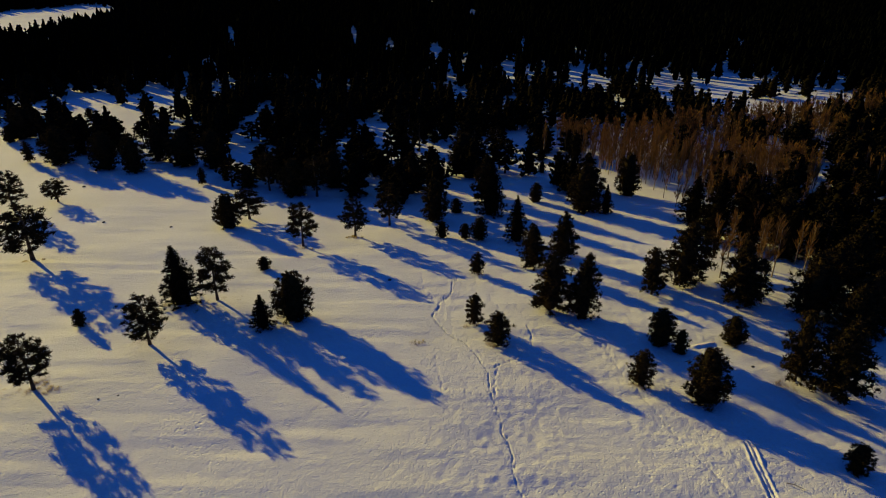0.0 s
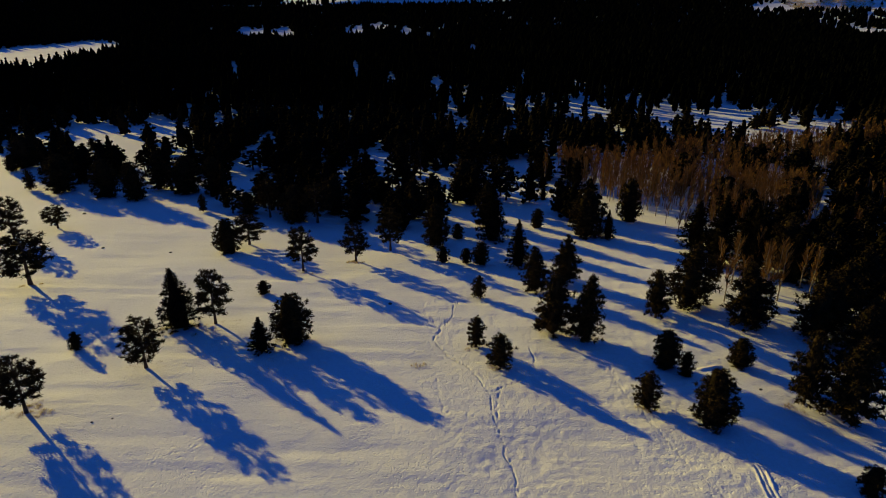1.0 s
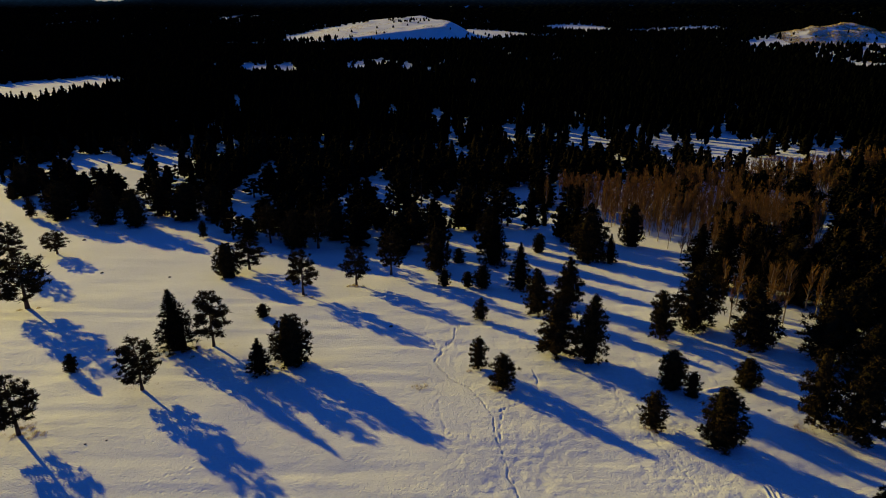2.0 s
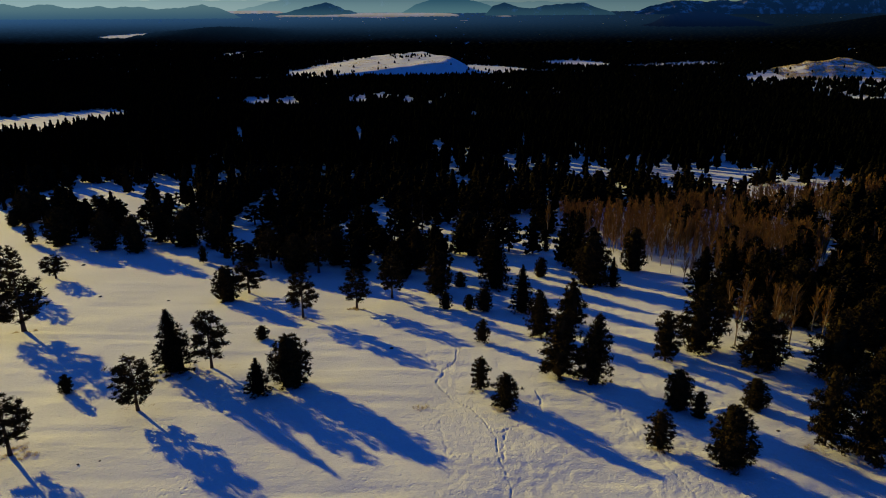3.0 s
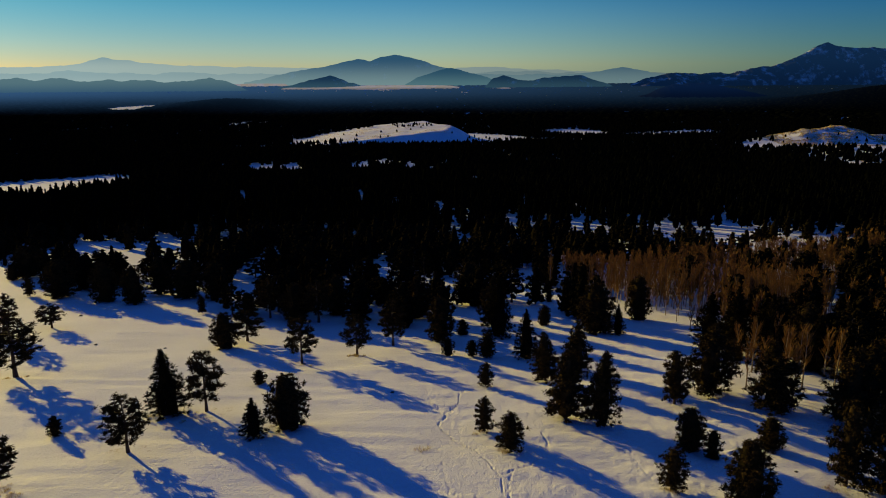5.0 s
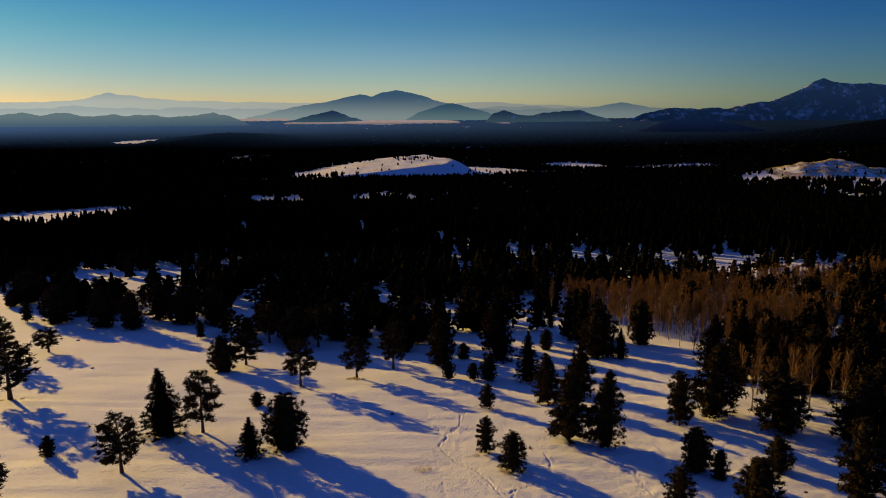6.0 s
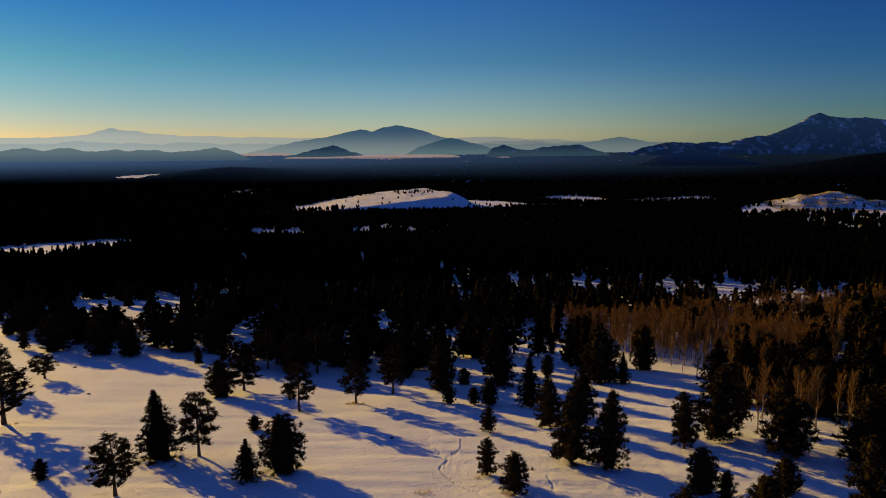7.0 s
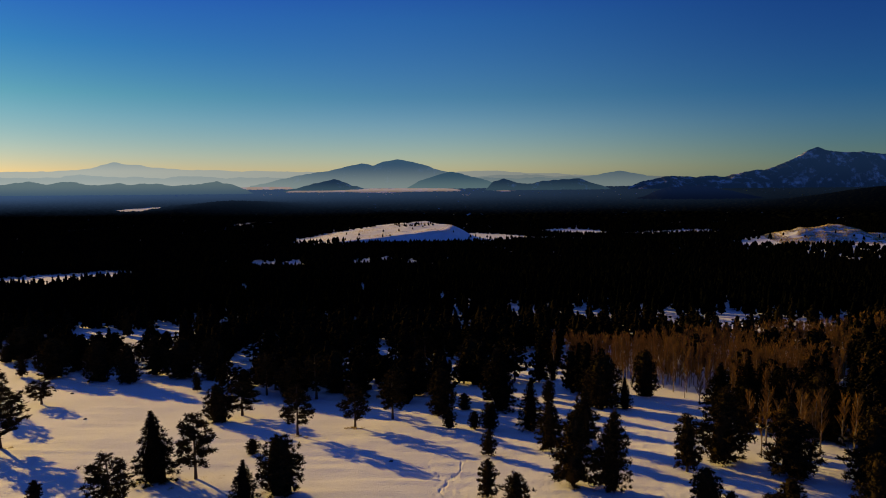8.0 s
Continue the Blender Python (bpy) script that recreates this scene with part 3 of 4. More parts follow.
F = 1264.0
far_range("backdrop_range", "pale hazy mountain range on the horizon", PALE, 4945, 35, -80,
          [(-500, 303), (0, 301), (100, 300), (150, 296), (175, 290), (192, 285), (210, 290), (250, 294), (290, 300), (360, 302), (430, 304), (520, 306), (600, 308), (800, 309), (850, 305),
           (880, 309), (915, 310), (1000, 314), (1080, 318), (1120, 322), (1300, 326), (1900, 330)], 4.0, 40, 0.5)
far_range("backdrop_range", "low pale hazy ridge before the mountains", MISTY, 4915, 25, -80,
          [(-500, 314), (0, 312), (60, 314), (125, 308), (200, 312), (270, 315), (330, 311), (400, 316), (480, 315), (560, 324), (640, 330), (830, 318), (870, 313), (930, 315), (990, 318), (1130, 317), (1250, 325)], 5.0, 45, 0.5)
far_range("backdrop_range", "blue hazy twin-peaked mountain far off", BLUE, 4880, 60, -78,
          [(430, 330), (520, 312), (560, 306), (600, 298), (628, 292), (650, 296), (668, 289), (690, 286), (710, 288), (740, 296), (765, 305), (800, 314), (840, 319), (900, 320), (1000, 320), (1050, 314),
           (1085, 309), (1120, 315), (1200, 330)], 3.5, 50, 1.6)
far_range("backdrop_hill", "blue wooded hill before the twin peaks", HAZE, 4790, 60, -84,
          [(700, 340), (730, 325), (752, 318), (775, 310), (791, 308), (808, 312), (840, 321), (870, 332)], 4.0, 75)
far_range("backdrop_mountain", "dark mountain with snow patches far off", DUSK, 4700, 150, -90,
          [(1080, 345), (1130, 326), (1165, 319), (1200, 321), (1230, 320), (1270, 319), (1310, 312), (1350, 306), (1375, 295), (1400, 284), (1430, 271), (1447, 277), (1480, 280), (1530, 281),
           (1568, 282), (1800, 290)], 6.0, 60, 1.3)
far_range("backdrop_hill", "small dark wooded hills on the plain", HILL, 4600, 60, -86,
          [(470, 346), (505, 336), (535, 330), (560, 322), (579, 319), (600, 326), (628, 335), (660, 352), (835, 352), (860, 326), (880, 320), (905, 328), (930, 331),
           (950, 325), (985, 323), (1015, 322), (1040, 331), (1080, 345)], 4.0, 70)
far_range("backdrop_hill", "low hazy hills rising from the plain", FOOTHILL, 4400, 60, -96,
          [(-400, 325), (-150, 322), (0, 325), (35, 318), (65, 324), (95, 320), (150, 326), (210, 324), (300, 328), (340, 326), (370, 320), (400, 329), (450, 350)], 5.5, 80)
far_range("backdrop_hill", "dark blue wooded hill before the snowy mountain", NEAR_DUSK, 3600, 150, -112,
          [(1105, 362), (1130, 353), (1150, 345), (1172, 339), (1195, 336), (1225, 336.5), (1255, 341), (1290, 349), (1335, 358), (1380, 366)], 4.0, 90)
far_range("backdrop_grassland", "pale grassland under the twin peaks, glowing as if sunlit", PRAIRIE, 4600, 190, -92,
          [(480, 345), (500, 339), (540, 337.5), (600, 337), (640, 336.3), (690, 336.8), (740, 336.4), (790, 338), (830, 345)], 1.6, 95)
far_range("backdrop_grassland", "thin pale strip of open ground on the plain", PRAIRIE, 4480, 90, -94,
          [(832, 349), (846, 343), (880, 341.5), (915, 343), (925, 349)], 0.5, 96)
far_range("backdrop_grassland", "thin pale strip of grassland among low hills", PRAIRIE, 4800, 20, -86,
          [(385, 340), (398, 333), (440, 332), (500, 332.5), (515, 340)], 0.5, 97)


# ---- pines picked out one by one ----
MEADOW = [
    ("cone", -46.2, 107.6, 11.9, 7.1), ("open", -40.2, 108.3, 11.3, 6.8), ("cone", -29.7, 98.6, 6.5, 4.3), ("round", -25.2, 101.9, 9.2, 7.3), ("open", -46.1, 92.5, 9.3, 7.1),
    ("round", -60.2, 99.1, 3.4, 2.5), ("open", -57.9, 80.3, 9.5, 7.4), ("round", -35.1, 122.2, 2.7, 3.0), ("open", -83.4, 127.1, 12.2, 11.4), ("open", -104.6, 157.9, 10.7, 7.7),
    ("open", -98.0, 165.7, 6.4, 6.9), ("oval", -66.4, 181.9, 5.2, 2.7), ("round", -49.3, 147.2, 8.4, 6.8), ("open", -45.9, 152.4, 8.0, 8.2), ("open", -29.7, 134.1, 10.4, 6.7),
    ("open", -19.4, 140.6, 9.3, 6.4), ("open", -12.4, 147.8, 11.0, 7.0), ("round", -0.3, 140.1, 3.9, 3.3),
]
MIDDLE = [
    ("round", 3.0, 157.2, 3.9, 3.5), ("round", 4.7, 139.7, 3.6, 3.0), ("round", 7.8, 138.9, 5.5, 4.0), ("oval", 6.5, 120.0, 5.0, 3.2), ("oval", 5.3, 100.0, 6.1, 3.5),
    ("oval", 8.7, 93.2, 6.3, 4.5), ("cone", 15.8, 138.8, 10.8, 5.4), ("full", 17.8, 123.8, 9.7, 5.7), ("full", 24.3, 128.3, 10.7, 6.1), ("full", 18.4, 104.5, 12.1, 7.3),
    ("full", 23.5, 102.3, 12.4, 6.2), ("round", 28.4, 193.8, 3.6, 2.7), ("round", 23.2, 165.9, 5.4, 3.5), ("round", 34.4, 159.0, 12.6, 9.4), ("cone", 39.2, 157.5, 7.7, 3.7),
    ("round", 48.0, 173.0, 11.9, 6.7), ("cone", 33.5, 183.6, 8.9, 4.6), ("cone", 11.3, 156.0, 14.6, 7.4), ("full", 10.4, 168.0, 13.0, 6.8),
]
RIGHT = [
    ("oval", 37.8, 111.1, 9.8, 5.4), ("full", 45.3, 116.2, 13.2, 8.2), ("open", 52.3, 123.7, 8.2, 3.8), ("round", 34.5, 93.5, 6.8, 4.8), ("round", 36.7, 90.9, 4.5, 2.8),
    ("round", 46.3, 94.4, 5.1, 4.3), ("full", 52.9, 108.1, 12.4, 8.0), ("oval", 28.4, 82.3, 6.0, 4.4), ("round", 36.4, 78.5, 9.1, 6.4), ("oval", 51.6, 84.0, 12.4, 5.6),
    ("full", 55.6, 80.6, 13.6, 7.6), ("full", 70.0, 98.8, 12.0, 7.4), ("full", 63.2, 104.0, 13.0, 8.2), ("round", 50.6, 65.0, 4.4, 3.7), ("cone", 69.8, 128.1, 11.8, 6.5), ("cone", 67.5, 143.0, 13.0, 7.2),
    ("cone", 58.5, 139.0, 13.0, 8.2), ("cone", 64.0, 134.0, 12.5, 7.8), ("round", 72.5, 137.0, 12.0, 8.5), ("cone", 77.0, 151.0, 13.5, 8.2), ("cone", 58.0, 151.0, 12.0, 7.5),
    ("cone", 82.0, 143.0, 13.0, 7.6), ("full", 76.0, 116.1, 13.0, 6.9), ("cone", 64.3, 152.0, 13.0, 7.4), ("full", 68.5, 108.5, 12.5, 7.6), ("cone", 74.0, 106.0, 13.0, 7.2), ("full", 65.6, 96.4, 11.0, 6.6),
]
EDGE = [
    ("round", -145.8, 236.9, 11.7, 11.2), ("round", -147.6, 231.1, 6.0, 5.0), ("round", -116.8, 204.9, 12.0, 10.8), ("oval", -127.5, 206.3, 6.9, 3.9), ("round", -100.2, 198.2, 12.0, 9.0),
    ("round", -90.2, 194.3, 11.7, 7.7), ("full", -87.6, 206.9, 12.0, 8.5), ("round", -78.1, 202.1, 12.0, 10.8), ("round", -68.6, 200.1, 12.0, 8.1), ("oval", -136.2, 265.4, 5.2, 4.3),
    ("round", -132.8, 250.4, 2.4, 2.0), ("round", -53.4, 179.9, 6.5, 6.5), ("open", -46.7, 176.4, 11.3, 7.3), ("round", -39.1, 172.2, 10.7, 7.8), ("open", -33.1, 171.2, 11.5, 8.5),
    ("round", -29.7, 179.6, 11.2, 8.4), ("full", -7.9, 176.0, 11.7, 9.1), ("round", -2.2, 151.8, 10.8, 6.6), ("round", 5.4, 198.0, 12.0, 9.4),
]
for rows, group in ((MEADOW, "pines on the snowy meadow"), (MIDDLE, "pines on the snowy meadow"), (RIGHT, "pines beside the aspens"), (EDGE, "pines at the forest edge")):
    for i, (form, x, y, height, width) in enumerate(rows):
        plant_pine(form, x, y, height, width * (1.12 if rows is RIGHT and form == "full" else 1), i % 4 if form in ("open", "full") else i % 3, group=group)


# ---- the forest ----
# small openings among the pines: x / y, y, half width / y, half length
GLADES = [
    (-0.368, 349, 0.0102, 35), (-0.332, 393, 0.0102, 32), (-0.325, 326, 0.009, 38), (-0.301, 333, 0.0082, 37), (-0.272, 257, 0.0125, 24), (-0.25, 281, 0.0123, 25), (-0.409, 309, 0.0167, 33), (-0.099, 251, 0.0165, 27),
    (-0.176, 232, 0.007, 22), (-0.143, 226, 0.0079, 21), (-0.044, 212, 0.007, 23), (-0.18, 327, 0.006, 31), (0.087, 373, 0.0145, 45), (0.092, 287, 0.0143, 30), (0.147, 259, 0.008, 23), (0.196, 351, 0.0224, 51),
    (0.221, 320, 0.0061, 35), (0.306, 332, 0.0182, 32), (0.355, 307, 0.0101, 30), (0.388, 357, 0.0172, 64), (0.558, 329, 0.0087, 45), (-0.364, 204, 0.0116, 21)]
FAR_GLADES = [
    (-0.265, 936, 0.0192, 75), (-0.224, 915, 0.0182, 96), (-0.124, 950, 0.0143, 105), (-0.095, 1011, 0.0159, 74), (-0.053, 922, 0.0108, 94), (-0.022, 864, 0.0076, 74), (-0.004, 986, 0.006, 57), (-0.125, 524, 0.0061, 92),
    (-0.076, 454, 0.0085, 53), (-0.013, 431, 0.0125, 59), (0.037, 696, 0.0075, 59), (-0.146, 539, 0.006, 42), (0.151, 1080, 0.006, 53), (0.407, 470, 0.006, 44), (-0.293, 507, 0.006, 78)]


def open_ground(x, y):
    """How thickly the pines stand: 0 in the open, 1 in closed forest."""
    edge_x = np.array([-400, -153, -118, -92, -52, -20, -4, 8, 14])
    edge_y = np.array([300, 238, 208, 200, 170, 162, 158, 176, 185])
    inside = np.clip((y - np.interp(x, edge_x, edge_y)) / 6, 0, 1)
    right = np.where(y > 250, 1.0, np.where(x < 44, 0.13 * (y > 165), 0.0))
    right = np.where((x > 44) & (y <= 345), np.where(x > 66 + 0.1 * (170 - y), np.where(y < 172, 0.85, np.where(x > 90 + 0.25 * (y - 200), np.where(wave(x, y, 30, 71) > -0.05, 0.95, 0.25), 0.3)), 0.05) * (y > 128 - 0.62 * (x - 60)), right)
    right = np.where((x > 44) & (x < 66) & (y < 165), 0, right)
    right = np.where((x < 23) & (y > 172) & (y < 250), 0.33, right)
    right = np.where((x > 44) & (x < 118) & (y > 242 + 0.36 * (x - 50)), 0.8, right)
    dense = np.where(x < 14, inside, right)
    dense = np.where((x > 14) & (x <= 44) & (y > 248), 1.0, dense)
    near_edge = (x < 14) & (y < np.interp(x, edge_x, edge_y) + 60)
    dense = dense * np.where(near_edge, np.where(x < -75, 0.26, 0.40) * np.where(wave(x, y, 14, 21) > 0.40, 0.06, 1), np.where(y > 860, 1.0, np.where(y < 330, 0.63, 0.85)))
    for cx, cy, rx, ry, left in ((146, 312, 46, 38, 0.04), (-124, 280, 20, 36, 0.06), (-150, 292, 26, 34, 0.10), (-70, 214, 16, 13, 0.05), (-20, 208, 10, 10, 0.1),
                                 (-614, 2240, 60, 150, 0.3), (-285, 1930, 75, 60, 0.3), (1240, 2260, 110, 70, 0.35)):
        dense = np.where(((x - cx) / rx) ** 2 + ((y - cy) / ry) ** 2 < 1, np.minimum(dense, left), dense)
    dense = np.where(((x - 118) / 52) ** 2 + ((y - 348) / 36) ** 2 < 1, np.minimum(dense, 0.3), dense)
    for slant, cy, half, ry in GLADES[12:]:
        dense = np.where(((x - slant * cy + 24) / (half * cy + 12)) ** 2 + ((y - cy - 24) / (0.7 * ry)) ** 2 < 1, np.minimum(dense, 0.4), dense)
    for gaps in (GLADES, FAR_GLADES):
        for slant, cy, half, ry in gaps:
            dense = np.where(((x / np.maximum(y, 1) - slant) / half) ** 2 + ((y - cy) / ry) ** 2 < 1, 0.10 if cy > 800 else 0.03, dense)
    ragged = 14 * wave(x, y, 45, 28)
    # clearings farther off
    strip = (x + 0.4 * ragged < -290 - 0.06 * (y - 470)) & (x + 2.5 * ragged < -0.434 * y) & (y > 492) & (x > -496 + 0.644 * (y - 650) + ragged)
    dense = np.where(strip, 0, dense)
    # the knoll's open side: a few pines on its top, more behind it, a thin strip of snow to its left
    open_side = ((x + 100) / 275) ** 2 + ((y - 1660) / np.where(y < 1660, 200, 230)) ** 2 < 1 + 0.25 * wave(x, y, 70, 27)
    few = np.where((y > 1760 - 0.35 * (x + 200)) & (x < -90), np.where(wave(x, y, 40, 30) > 0, 0.4, 0.05), np.where(((x + 78) / 38) ** 2 + ((y - 1700) / 60) ** 2 < 1, 0.22, np.where(((x + 140) / 40) ** 2 + ((y - 1600) / 25) ** 2 < 1, 0.18, np.where(y < 1530, 0.09, 0.01))))
    dense = np.where(open_side, few, dense)
    dense = np.where((x > -450) & (x < -250) & (np.abs(y - 1470 + 0.2 * ragged) < 46), np.where(wave(x, y, 30, 32) > 0.1, 0.4, 0.05), dense)
    dense = np.where((x > 40) & (x < 245) & (np.abs(y - 1600 - 0.15 * (x - 40) + ragged) < 40 - 0.08 * (x - 40)), 0.26, dense)
    # the golden hillside, and flat open ground before it
    dense = np.where(((x - 800) / 160) ** 2 + ((y - 1440) / 110) ** 2 < 1, 0.035, dense)
    dense = np.where((x > 565 + ragged) & (x < 720) & (np.abs(y - 1385) < 52 + ragged), np.where(wave(x, y * 0.4, 40, 34) > 0.1, 0.45, 0.04), dense)
    dense = np.where((x + ragged > np.interp(y, (700, 777, 990, 1209, 1337, 1650), (428, 470, 535, 590, 530, 600))) & (y > 860) & (y < 1345), np.where(wave(x, y * 0.3, 60, 29) > 0.05, 0.45, 0.06), dense)
    dense = np.where((x > 425) & (x < 665) & (np.abs(y - 1770 + 0.6 * ragged) < 58), 0.10, dense)
    dense = np.where(((x - 330) / 90) ** 2 + ((y - 1850) / 120) ** 2 < 1, 0.0, dense)
    dense = np.where(((x + 1350) / 95) ** 2 + ((y - 3080) / 180) ** 2 < 1 + 0.4 * wave(x, y, 60, 24), 0.0, dense)
    # open grassland under the far mountains
    for cx, half in ((-420, 380), (330, 90)):
        dense = np.where(y > 4350 + 500 * ((x - cx) / half) ** 2 + 40 * wave(x, y, 120, 25), 0.0, dense)
    dense = np.where((y > 1500) & (y < 2100) & (wave(x, y * 0.35, 120, 26) > 0.8), 0.15, dense)
    return dense


def scatter(y0, y1, spacing, rng, left=40, right=25):
    xs, ys = np.arange(-0.66 * y1 - left, 0.66 * y1 + right, spacing), np.arange(y0, y1, spacing)
    x, y = np.meshgrid(xs, ys)
    x, y = x.ravel() + rng.uniform(-0.46, 0.46, x.size) * spacing, y.ravel() + rng.uniform(-0.46, 0.46, x.size) * spacing
    keep = (x > -0.66 * y - left) & (x < 0.66 * y + right) & (rng.uniform(0, 1, x.size) < open_ground(x, y))
    return x[keep], y[keep]


def stand(name, label, shapes, x, y, height, width, mat, rng):
    """One mesh of many trees too many to count."""
    z = ground_z(x, y) - 0.1
    pick, turn = rng.integers(0, len(shapes), len(x)), rng.uniform(0, 6.28, len(x))
    verts, tris, at = [], [], 0
    for s, (v, f) in enumerate(shapes):
        who = np.flatnonzero(pick == s)
        if not len(who):
            continue
        v, f = np.asarray(v, float), np.asarray(f, int)
        c, sn = np.cos(turn[who])[:, None], np.sin(turn[who])[:, None]
        w, h = (width[who] / 6.0)[:, None], (height[who] / 10.0)[:, None]
        vx = (v[None, :, 0] * c - v[None, :, 1] * sn) * w + x[who][:, None]
        vy = (v[None, :, 0] * sn + v[None, :, 1] * c) * w + y[who][:, None]
        vz = v[None, :, 2] * h + z[who][:, None]
        verts.append(np.stack([vx, vy, vz], -1).reshape(-1, 3))
        tris.append((f[None] + (np.arange(len(who)) * len(v))[:, None, None] + at).reshape(-1, 3))
        at += len(who) * len(v)
    me = mesh_of(name, np.concatenate(verts), np.concatenate(tris), mat)
    return tagged(new(name, me), label, "forest", kind="stuff")


rng = np.random.default_rng(5)
fx, fy = scatter(90, 330, 5.0, rng)
clear = np.ones(len(fx), bool)
for sx, sy, sr in SPOTS:
    clear &= np.hypot(fx - sx, fy - sy) > sr + 1.8
fx, fy = fx[clear], fy[clear]
fh, fw = rng.uniform(7.0, 12.4, len(fx)), rng.uniform(5.8, 9.0, len(fx))
shrub = rng.uniform(0, 1, len(fx)) < 0.12
fh[shrub] *= 0.45
fw[shrub] *= 0.55
order = np.argsort(np.hypot(fx, fy))
near_ones, rest = order[:230], order[230:]
for i in near_ones:
    form = ("full", "round", "oval", "round", "open")[int(rng.integers(0, 5))]
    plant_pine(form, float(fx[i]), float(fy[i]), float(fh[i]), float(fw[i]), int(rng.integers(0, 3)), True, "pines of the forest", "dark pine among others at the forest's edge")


def plain_tree(form, seed, limbs, pads, spikes, size):
    trunk, _, crown = pine_shape(form, seed, limbs, pads, spikes, size, sides=3, core=0.5, core_sides=5, coarse=True)
    return joined([trunk, crown])


CLOSE = [plain_tree(form, 700 + i, 22, 1.4, 6, 0.98) for i, form in enumerate(("full", "round", "full", "cone", "full", "oval"))]
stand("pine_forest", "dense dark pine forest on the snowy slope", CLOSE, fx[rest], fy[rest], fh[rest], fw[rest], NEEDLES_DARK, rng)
mx, my = scatter(330, 560, 5.8, rng, 60, 40)
MID = [plain_tree(form, 800 + i, 9, 1, 4, 1.35) for i, form in enumerate(("cone", "round", "oval", "full", "oval"))]
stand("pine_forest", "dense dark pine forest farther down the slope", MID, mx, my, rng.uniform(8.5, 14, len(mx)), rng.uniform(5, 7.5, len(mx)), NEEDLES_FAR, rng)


def far_tree(seed):
    r = np.random.default_rng(seed)
    a = np.arange(5) * 2 * math.pi / 5
    ring = np.stack([2.6 * np.cos(a) * r.uniform(0.7, 1.2, 5), 2.6 * np.sin(a) * r.uniform(0.7, 1.2, 5), r.uniform(0.2, 1.8, 5)], -1)
    ring2 = np.stack([2.2 * np.cos(a + 0.6) * r.uniform(0.6, 1.2, 5), 2.2 * np.sin(a + 0.6) * r.uniform(0.6, 1.2, 5), r.uniform(4.0, 6.2, 5)], -1)
    verts = np.concatenate([ring, ring2, [[r.normal(0, 0.3), r.normal(0, 0.3), 10.0]]])
    tris = []
    for i in range(5):
        j = (i + 1) % 5
        tris += [(i, j, 5 + i), (j, 5 + j, 5 + i), (5 + i, 5 + j, 10)]
    return verts, np.array(tris)


FAR = [far_tree(900 + i) for i in range(6)]
kx, ky = scatter(560, 860, 6.0, rng, 80, 60)
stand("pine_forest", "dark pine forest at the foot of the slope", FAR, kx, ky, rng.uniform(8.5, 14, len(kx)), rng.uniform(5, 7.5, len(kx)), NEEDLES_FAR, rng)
dx, dy = scatter(860, 2250, 10.5, rng, 120, 120)
lone = np.where(open_ground(dx, dy) < 0.35, 0.62, 1.0)
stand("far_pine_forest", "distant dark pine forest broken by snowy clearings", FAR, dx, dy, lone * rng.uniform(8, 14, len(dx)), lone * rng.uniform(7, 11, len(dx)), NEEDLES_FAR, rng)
ex, ey = scatter(2250, 4900, 28, rng, 100, 100)
for cx, rx, cy, ry, many in ((1850, 420, 3000, 260, 4500), (-960, 260, 3050, 280, 1200)):
    hx, hy = rng.normal(cx, 0.75 * rx, many), rng.normal(cy - 60, 0.75 * ry, many)
    wooded = open_ground(hx, hy) > 0.5
    ex, ey = np.concatenate([ex, hx[wooded]]), np.concatenate([ey, hy[wooded]])
# near-black needles for the trees' own shade; their haze is emission
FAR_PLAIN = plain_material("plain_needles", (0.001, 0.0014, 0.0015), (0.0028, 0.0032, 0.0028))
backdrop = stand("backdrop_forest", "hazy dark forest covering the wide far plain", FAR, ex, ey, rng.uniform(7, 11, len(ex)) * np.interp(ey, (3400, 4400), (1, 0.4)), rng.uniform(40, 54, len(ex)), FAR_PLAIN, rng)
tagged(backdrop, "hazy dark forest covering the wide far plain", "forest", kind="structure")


# ---- bare aspens ----
def aspen_shape(seed, boughs=40, sprays=14, thin=0.02):
    rng = np.random.default_rng(seed)
    height = 10.0
    ks = np.linspace(0, 1, 5)
    bend = rng.normal(0, 0.12, (5, 2))
    line = [(bend[i][0] * k, bend[i][1] * k, height * 0.9 * k - 0.2 * (k == 0)) for i, k in enumerate(ks)]
    trunk = tube(line, [0.11 * (1 - 0.85 * k) for k in ks], 5)
    twigs = []
    turn = 0
    for i in range(boughs):
        u = rng.uniform(0.22, 0.98)
        turn += 2.4
        reach = rng.uniform(0.8, 1.9) * (1.15 - 0.6 * u)
        foot = np.array([np.interp(u, ks, [p[0] for p in line]), np.interp(u, ks, [p[1] for p in line]), 0.9 * height * u])
        way = np.array([math.cos(turn) * 0.42, math.sin(turn) * 0.42, rng.uniform(0.8, 1.2)])
        tip = foot + way * reach
        twigs.append((foot, tip, 0.026))
        for k in range(sprays):
            s = rng.uniform(0.3, 1.0)
            a = foot + way * reach * s
            w2 = way * 0.6 + rng.normal(0, 0.17, 3) + np.array([0, 0, 0.6])
            twigs.append((a, a + w2 * rng.uniform(0.5, 1.25), thin))
    verts, tris = [], []
    for a, b, w in twigs:
        side = np.cross(b - a, rng.normal(size=3))
        side = side / (np.linalg.norm(side) + 1e-9) * w
        k = len(verts)
        verts += [a - side, a + side, b]
        tris.append((k, k + 1, k + 2))
    return trunk, (np.array(verts), np.array(tris))


ASPENS = [[mesh_of("trunk", *t, ASPEN_BARK, True), mesh_of("crown", *c, TWIGS)] for t, c in (aspen_shape(300 + i) for i in range(6))]
ASPEN_FIRST = {}


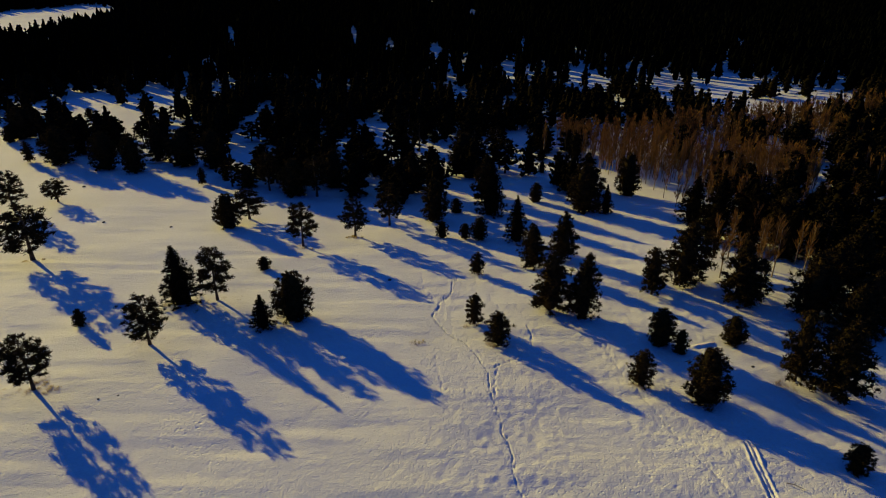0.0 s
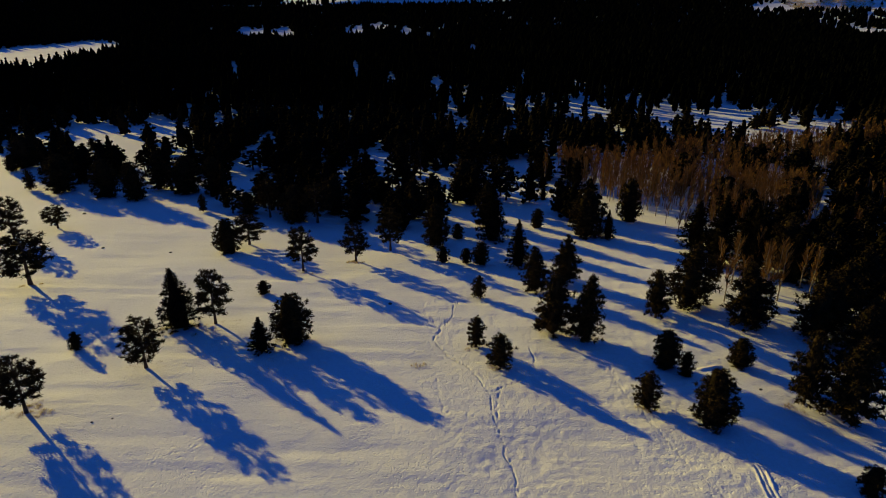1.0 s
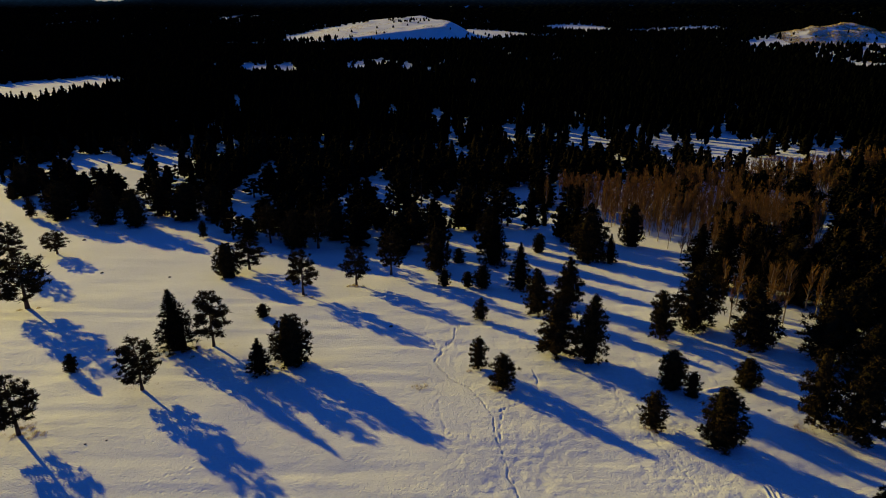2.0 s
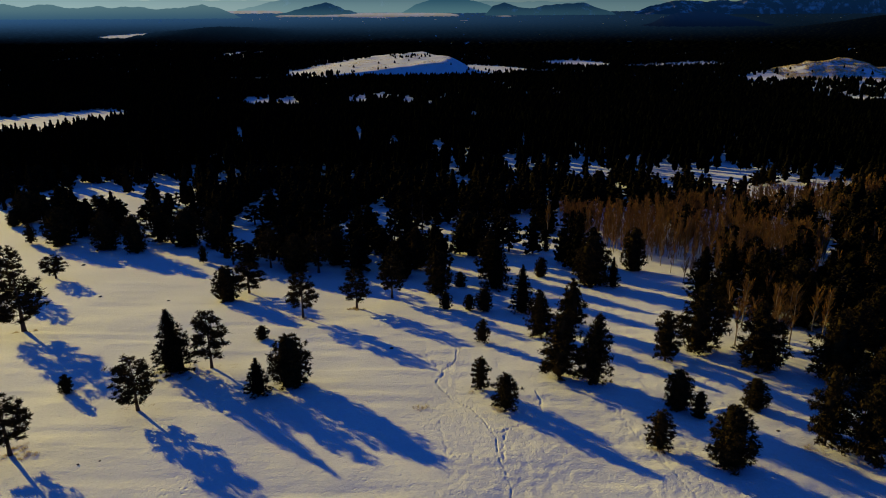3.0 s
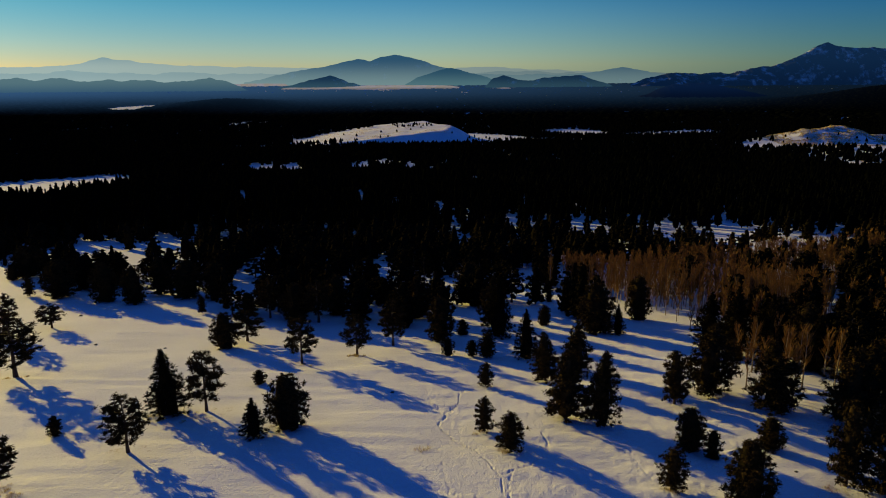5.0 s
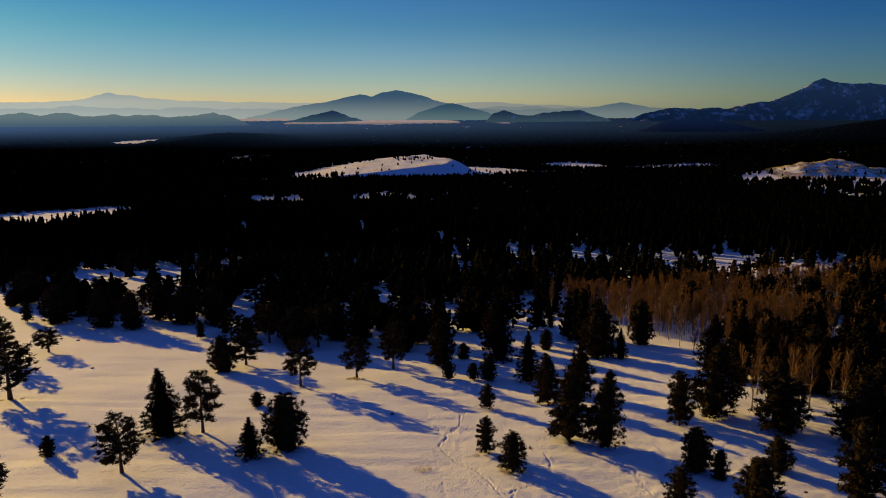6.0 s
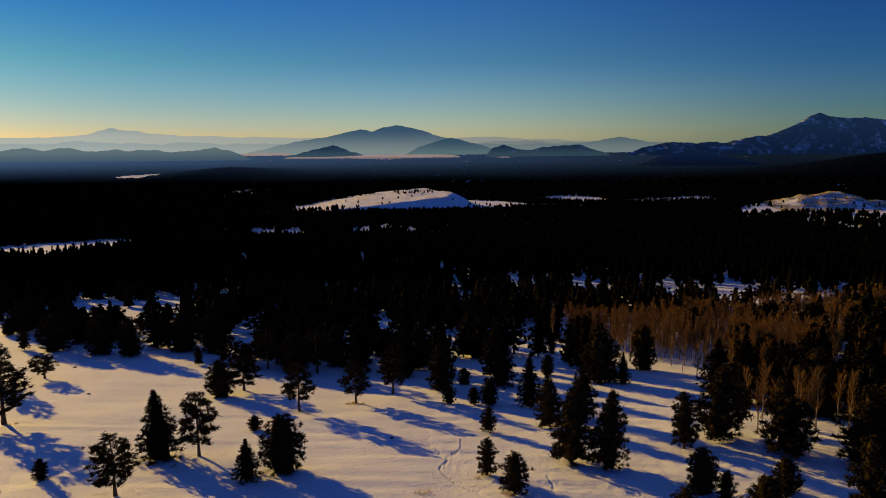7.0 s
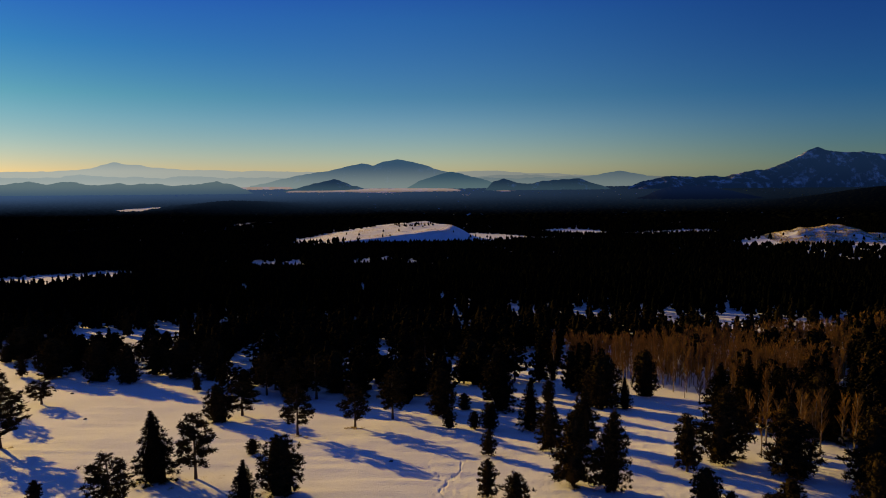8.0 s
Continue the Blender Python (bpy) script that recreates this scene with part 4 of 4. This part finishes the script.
def plant_aspen(x, y, height, width, number):
    m = pose(x, y, spot_z(x, y) - 0.05, 0, 0, random.uniform(0, 360))
    if number in ASPEN_FIRST:
        tree = copy_thing(ASPEN_FIRST[number], m)
    else:
        tree = ASPEN_FIRST[number] = new("aspen_tree")
        for name, me in zip(("trunk", "crown"), ASPENS[number]):
            part(name, me, tree)
        tree.matrix_basis = m
    tree.scale = (width / 3.0, width / 3.0, height / 10.0)
    return tagged(tree, "bare leafless aspen with pale trunk and brown twigs", "tree", "aspens in the grove")


def grove(x, y):
    """How thickly the aspens stand."""
    main = (x > 44 + np.clip((200 - y) * 0.35, -6, 30)) & (y > 160 - 0.35 * (x - 60)) & (y < 238 + 0.36 * (x - 50)) & (x < 0.64 * y + 10)
    near = ((x - 62) / 12) ** 2 + ((y - 122) / 12) ** 2 < 1
    tongue = (x > 31) & (x < 46) & (y > 214) & (y < 236)
    among = (x > 90 + 0.25 * (y - 200)) | (y < 176)          # mixed with firs
    return np.where(main, np.where(among, np.where(wave(x, y, 30, 71) > -0.05, 0.2, 0.95), 0.9), 0) + np.where(near, 0.19, 0) + np.where(tongue, 0.25, 0)


rng = np.random.default_rng(17)
ax, ay = np.meshgrid(np.arange(30, 230, 2.7), np.arange(100, 310, 2.7))
ax, ay = ax.ravel() + rng.uniform(-1.4, 1.4, ax.size), ay.ravel() + rng.uniform(-1.4, 1.4, ax.size)
keep = rng.uniform(0, 1, ax.size) < grove(ax, ay) * np.where(wave(ax, ay, 16, 44) > -0.35, 1, 0.25)
ax, ay = ax[keep], ay[keep]
order = np.argsort(np.hypot(ax, ay))
for i in order[:260]:
    plant_aspen(float(ax[i]), float(ay[i]), float(rng.uniform(8.5, 12)), float(rng.uniform(2.8, 4.2)) * (1.15 if ay[i] < 140 else 1), int(rng.integers(0, 6)))
rest = order[260:]
if len(rest):
    shapes = [joined([t, c]) for t, c in (aspen_shape(300 + i, 24, 6, 0.06) for i in range(4))]
    stand("aspen_grove", "grove of bare brown aspens on the snowy slope", [(np.asarray(v) * [2, 2, 1], f) for v, f in shapes], ax[rest], ay[rest], rng.uniform(7.5, 11, len(rest)), rng.uniform(2.8, 4.2, len(rest)), TWIGS, rng)


# ---- small things on the snow ----
def tuft_mesh(name, seed, count, reach, height, thin, mat):
    r = np.random.default_rng(seed)
    a, d = r.uniform(0, 6.28, count), reach * np.sqrt(r.uniform(0, 1, count))
    foot = np.stack([d * np.cos(a), d * np.sin(a), np.full(count, -0.08)], -1)
    tip = foot + np.stack([r.normal(0, 0.22, count) + 0.25 * np.cos(a), r.normal(0, 0.22, count) + 0.25 * np.sin(a), np.ones(count)], -1) * (height * r.uniform(0.5, 1.1, count))[:, None]
    side = np.stack([-np.sin(a + 0.7), np.cos(a + 0.7), np.zeros(count)], -1) * thin
    verts = np.stack([foot - side, foot + side, tip], 1).reshape(-1, 3)
    return mesh_of(name, verts, np.arange(len(verts)).reshape(-1, 3), mat)


GRASS_MESHES = [tuft_mesh("dry_grass", 50 + i, 90, 0.55, 0.34, 0.022, GRASS) for i in range(3)]
SHRUB_MESH = tuft_mesh("bare_shrub", 60, 70, 0.5, 0.8, 0.010, GRASS)
tuft_rng = np.random.default_rng(8)
for tx, ty, spread, many in ((-58.4, 80.0, 2.6, 22), (7.6, 93.0, 1.2, 10), (-46.4, 92.4, 2.4, 14), (-38.8, 107.2, 2.6, 14), (-24.6, 101.4, 3.0, 12), (-60.0, 99.2, 0.8, 3), (50.4, 83.0, 2.4, 14),
                             (-29.4, 133.6, 1.6, 6), (-47.4, 106.6, 2.2, 8), (5.0, 99.6, 0.8, 5), (17.6, 104.0, 2.0, 8), (-83.8, 126.2, 2.6, 9), (-19.6, 140.0, 1.6, 6), (28.0, 81.8, 1.2, 5), (46.0, 115.0, 2.4, 8)):
    for k in range(many):
        gx, gy = tx + tuft_rng.normal(0, spread * 0.6), ty + tuft_rng.normal(0, spread * 0.45)
        tuft = new("dry_grass", GRASS_MESHES[k % 3])
        tuft.matrix_basis = pose(gx, gy, spot_z(gx, gy), 0, 0, tuft_rng.uniform(0, 360)) @ Matrix.Diagonal((1, 1, tuft_rng.uniform(0.7, 1.3), 1))
        tagged(tuft, "tuft of dry golden grass poking through snow under a pine", "grass", "dry grass under the pines")
for sx, sy in ((-4.0, 93.1), (-3.2, 93.8), (-4.7, 93.7)):
    shrub_thing = new("bare_shrub", SHRUB_MESH)
    shrub_thing.matrix_basis = pose(sx, sy, spot_z(sx, sy), 0, 0, 40 * sx)
    tagged(shrub_thing, "small bare brown shrub standing in the snow", "shrub", "bare shrubs")


def rock_mesh(seed):
    bm = bmesh.new()
    bmesh.ops.create_icosphere(bm, subdivisions=2, radius=1)
    for v in bm.verts:
        v.co *= 1 + 0.45 * noise.noise(v.co * 1.3 + Vector((seed, 0, 0)))
        v.co.z *= 0.6
    me = bpy.data.meshes.new("rock")
    bm.to_mesh(me)
    bm.free()
    me.materials.append(STONE)
    return me


STONE = bark_material("dark_stone", (0.035, 0.032, 0.03), (0.10, 0.09, 0.08), 1.2)
ROCKS = [rock_mesh(i) for i in range(3)]
for k, (rx, ry, size) in enumerate(((-62.4, 146.7, 0.28), (-79.4, 150.0, 0.3), (-10.1, 116.9, 0.42), (-98.2, 179.6, 0.4), (46.8, 87.4, 0.3), (-45.4, 79.0, 0.16), (-47.8, 78.1, 0.14))):
    rock = new("rock", ROCKS[k % 3])
    rock.matrix_basis = pose(rx, ry, spot_z(rx, ry) + 0.05, 0, 0, 57 * k) @ Matrix.Diagonal((size * 1.3, size, size, 1))
    tagged(rock, "small dark stone showing through the snow", "rock", "stones in the snow")


def dead_branch(x, y, turn):
    stick = new("dead_branch")
    r = np.random.default_rng(77)
    main = tube([(-1.0, 0, 0.02), (-0.3, 0.08, 0.16), (0.5, -0.05, 0.2), (1.2, 0.1, 0.05)], [0.09, 0.08, 0.06, 0.02], 6)
    part("stem", mesh_of("stem", *main, DEADWOOD, True), stick)
    for k, (foot, tip) in enumerate((((-0.3, 0.08, 0.16), (-0.1, 0.6, 0.45)), ((0.3, 0, 0.18), (0.7, -0.55, 0.3)), ((-0.7, 0.02, 0.08), (-0.9, -0.35, 0.3)))):
        part("side_branch", mesh_of("side_branch", *tube([foot, tip], [0.04, 0.01], 4), DEADWOOD), stick)
    stick.matrix_basis = pose(x, y, spot_z(x, y) + 0.03, 0, 0, turn)
    return tagged(stick, "broken dead branch lying on the snow", "branch")


dead_branch(41.9, 62.0, -35)


# ---- golden brush on the far sunlit hillside ----
def brush_dome(seed):
    r = np.random.default_rng(seed)
    return blades(np.stack([r.normal(0, 1.4, 5), r.normal(0, 1.4, 5), r.uniform(1, 6, 5)], -1), np.full(5, 4.2), 3, r, 0.6, 0.52)


brush_rng = np.random.default_rng(91)
hx = np.concatenate([brush_rng.uniform(640, 960, 10500), brush_rng.uniform(480, 900, 1800), brush_rng.uniform(-330, 10, 5200)])
hy = np.concatenate([brush_rng.uniform(1345, 1520, 10500), brush_rng.uniform(760, 1330, 1800), brush_rng.uniform(1520, 1800, 5200)])
keep = np.where(hx < 200, wave(hx, hy, 34, 95) + 0.5 * wave(hx, hy, 12, 96) > 0.15, np.where(hy > 1340, wave(hx, hy, 30, 93) + 0.5 * wave(hx, hy, 11, 97) > -0.25, (wave(hx, hy * 0.4, 50, 94) > 0.2) & (hx > 0.44 * hy)))
hx, hy = hx[keep], hy[keep]
low = np.where(hx < 200, 0.36, np.where(hy > 1340, 0.58, 1.0))
stand("hillside_brush", "golden dry brush scattered over a sunlit snowy hillside", [brush_dome(94 + i) for i in range(3)], hx, hy, low * brush_rng.uniform(1.0, 2.4, len(hx)), low * brush_rng.uniform(2.5, 5, len(hx)), BRUSH, brush_rng)
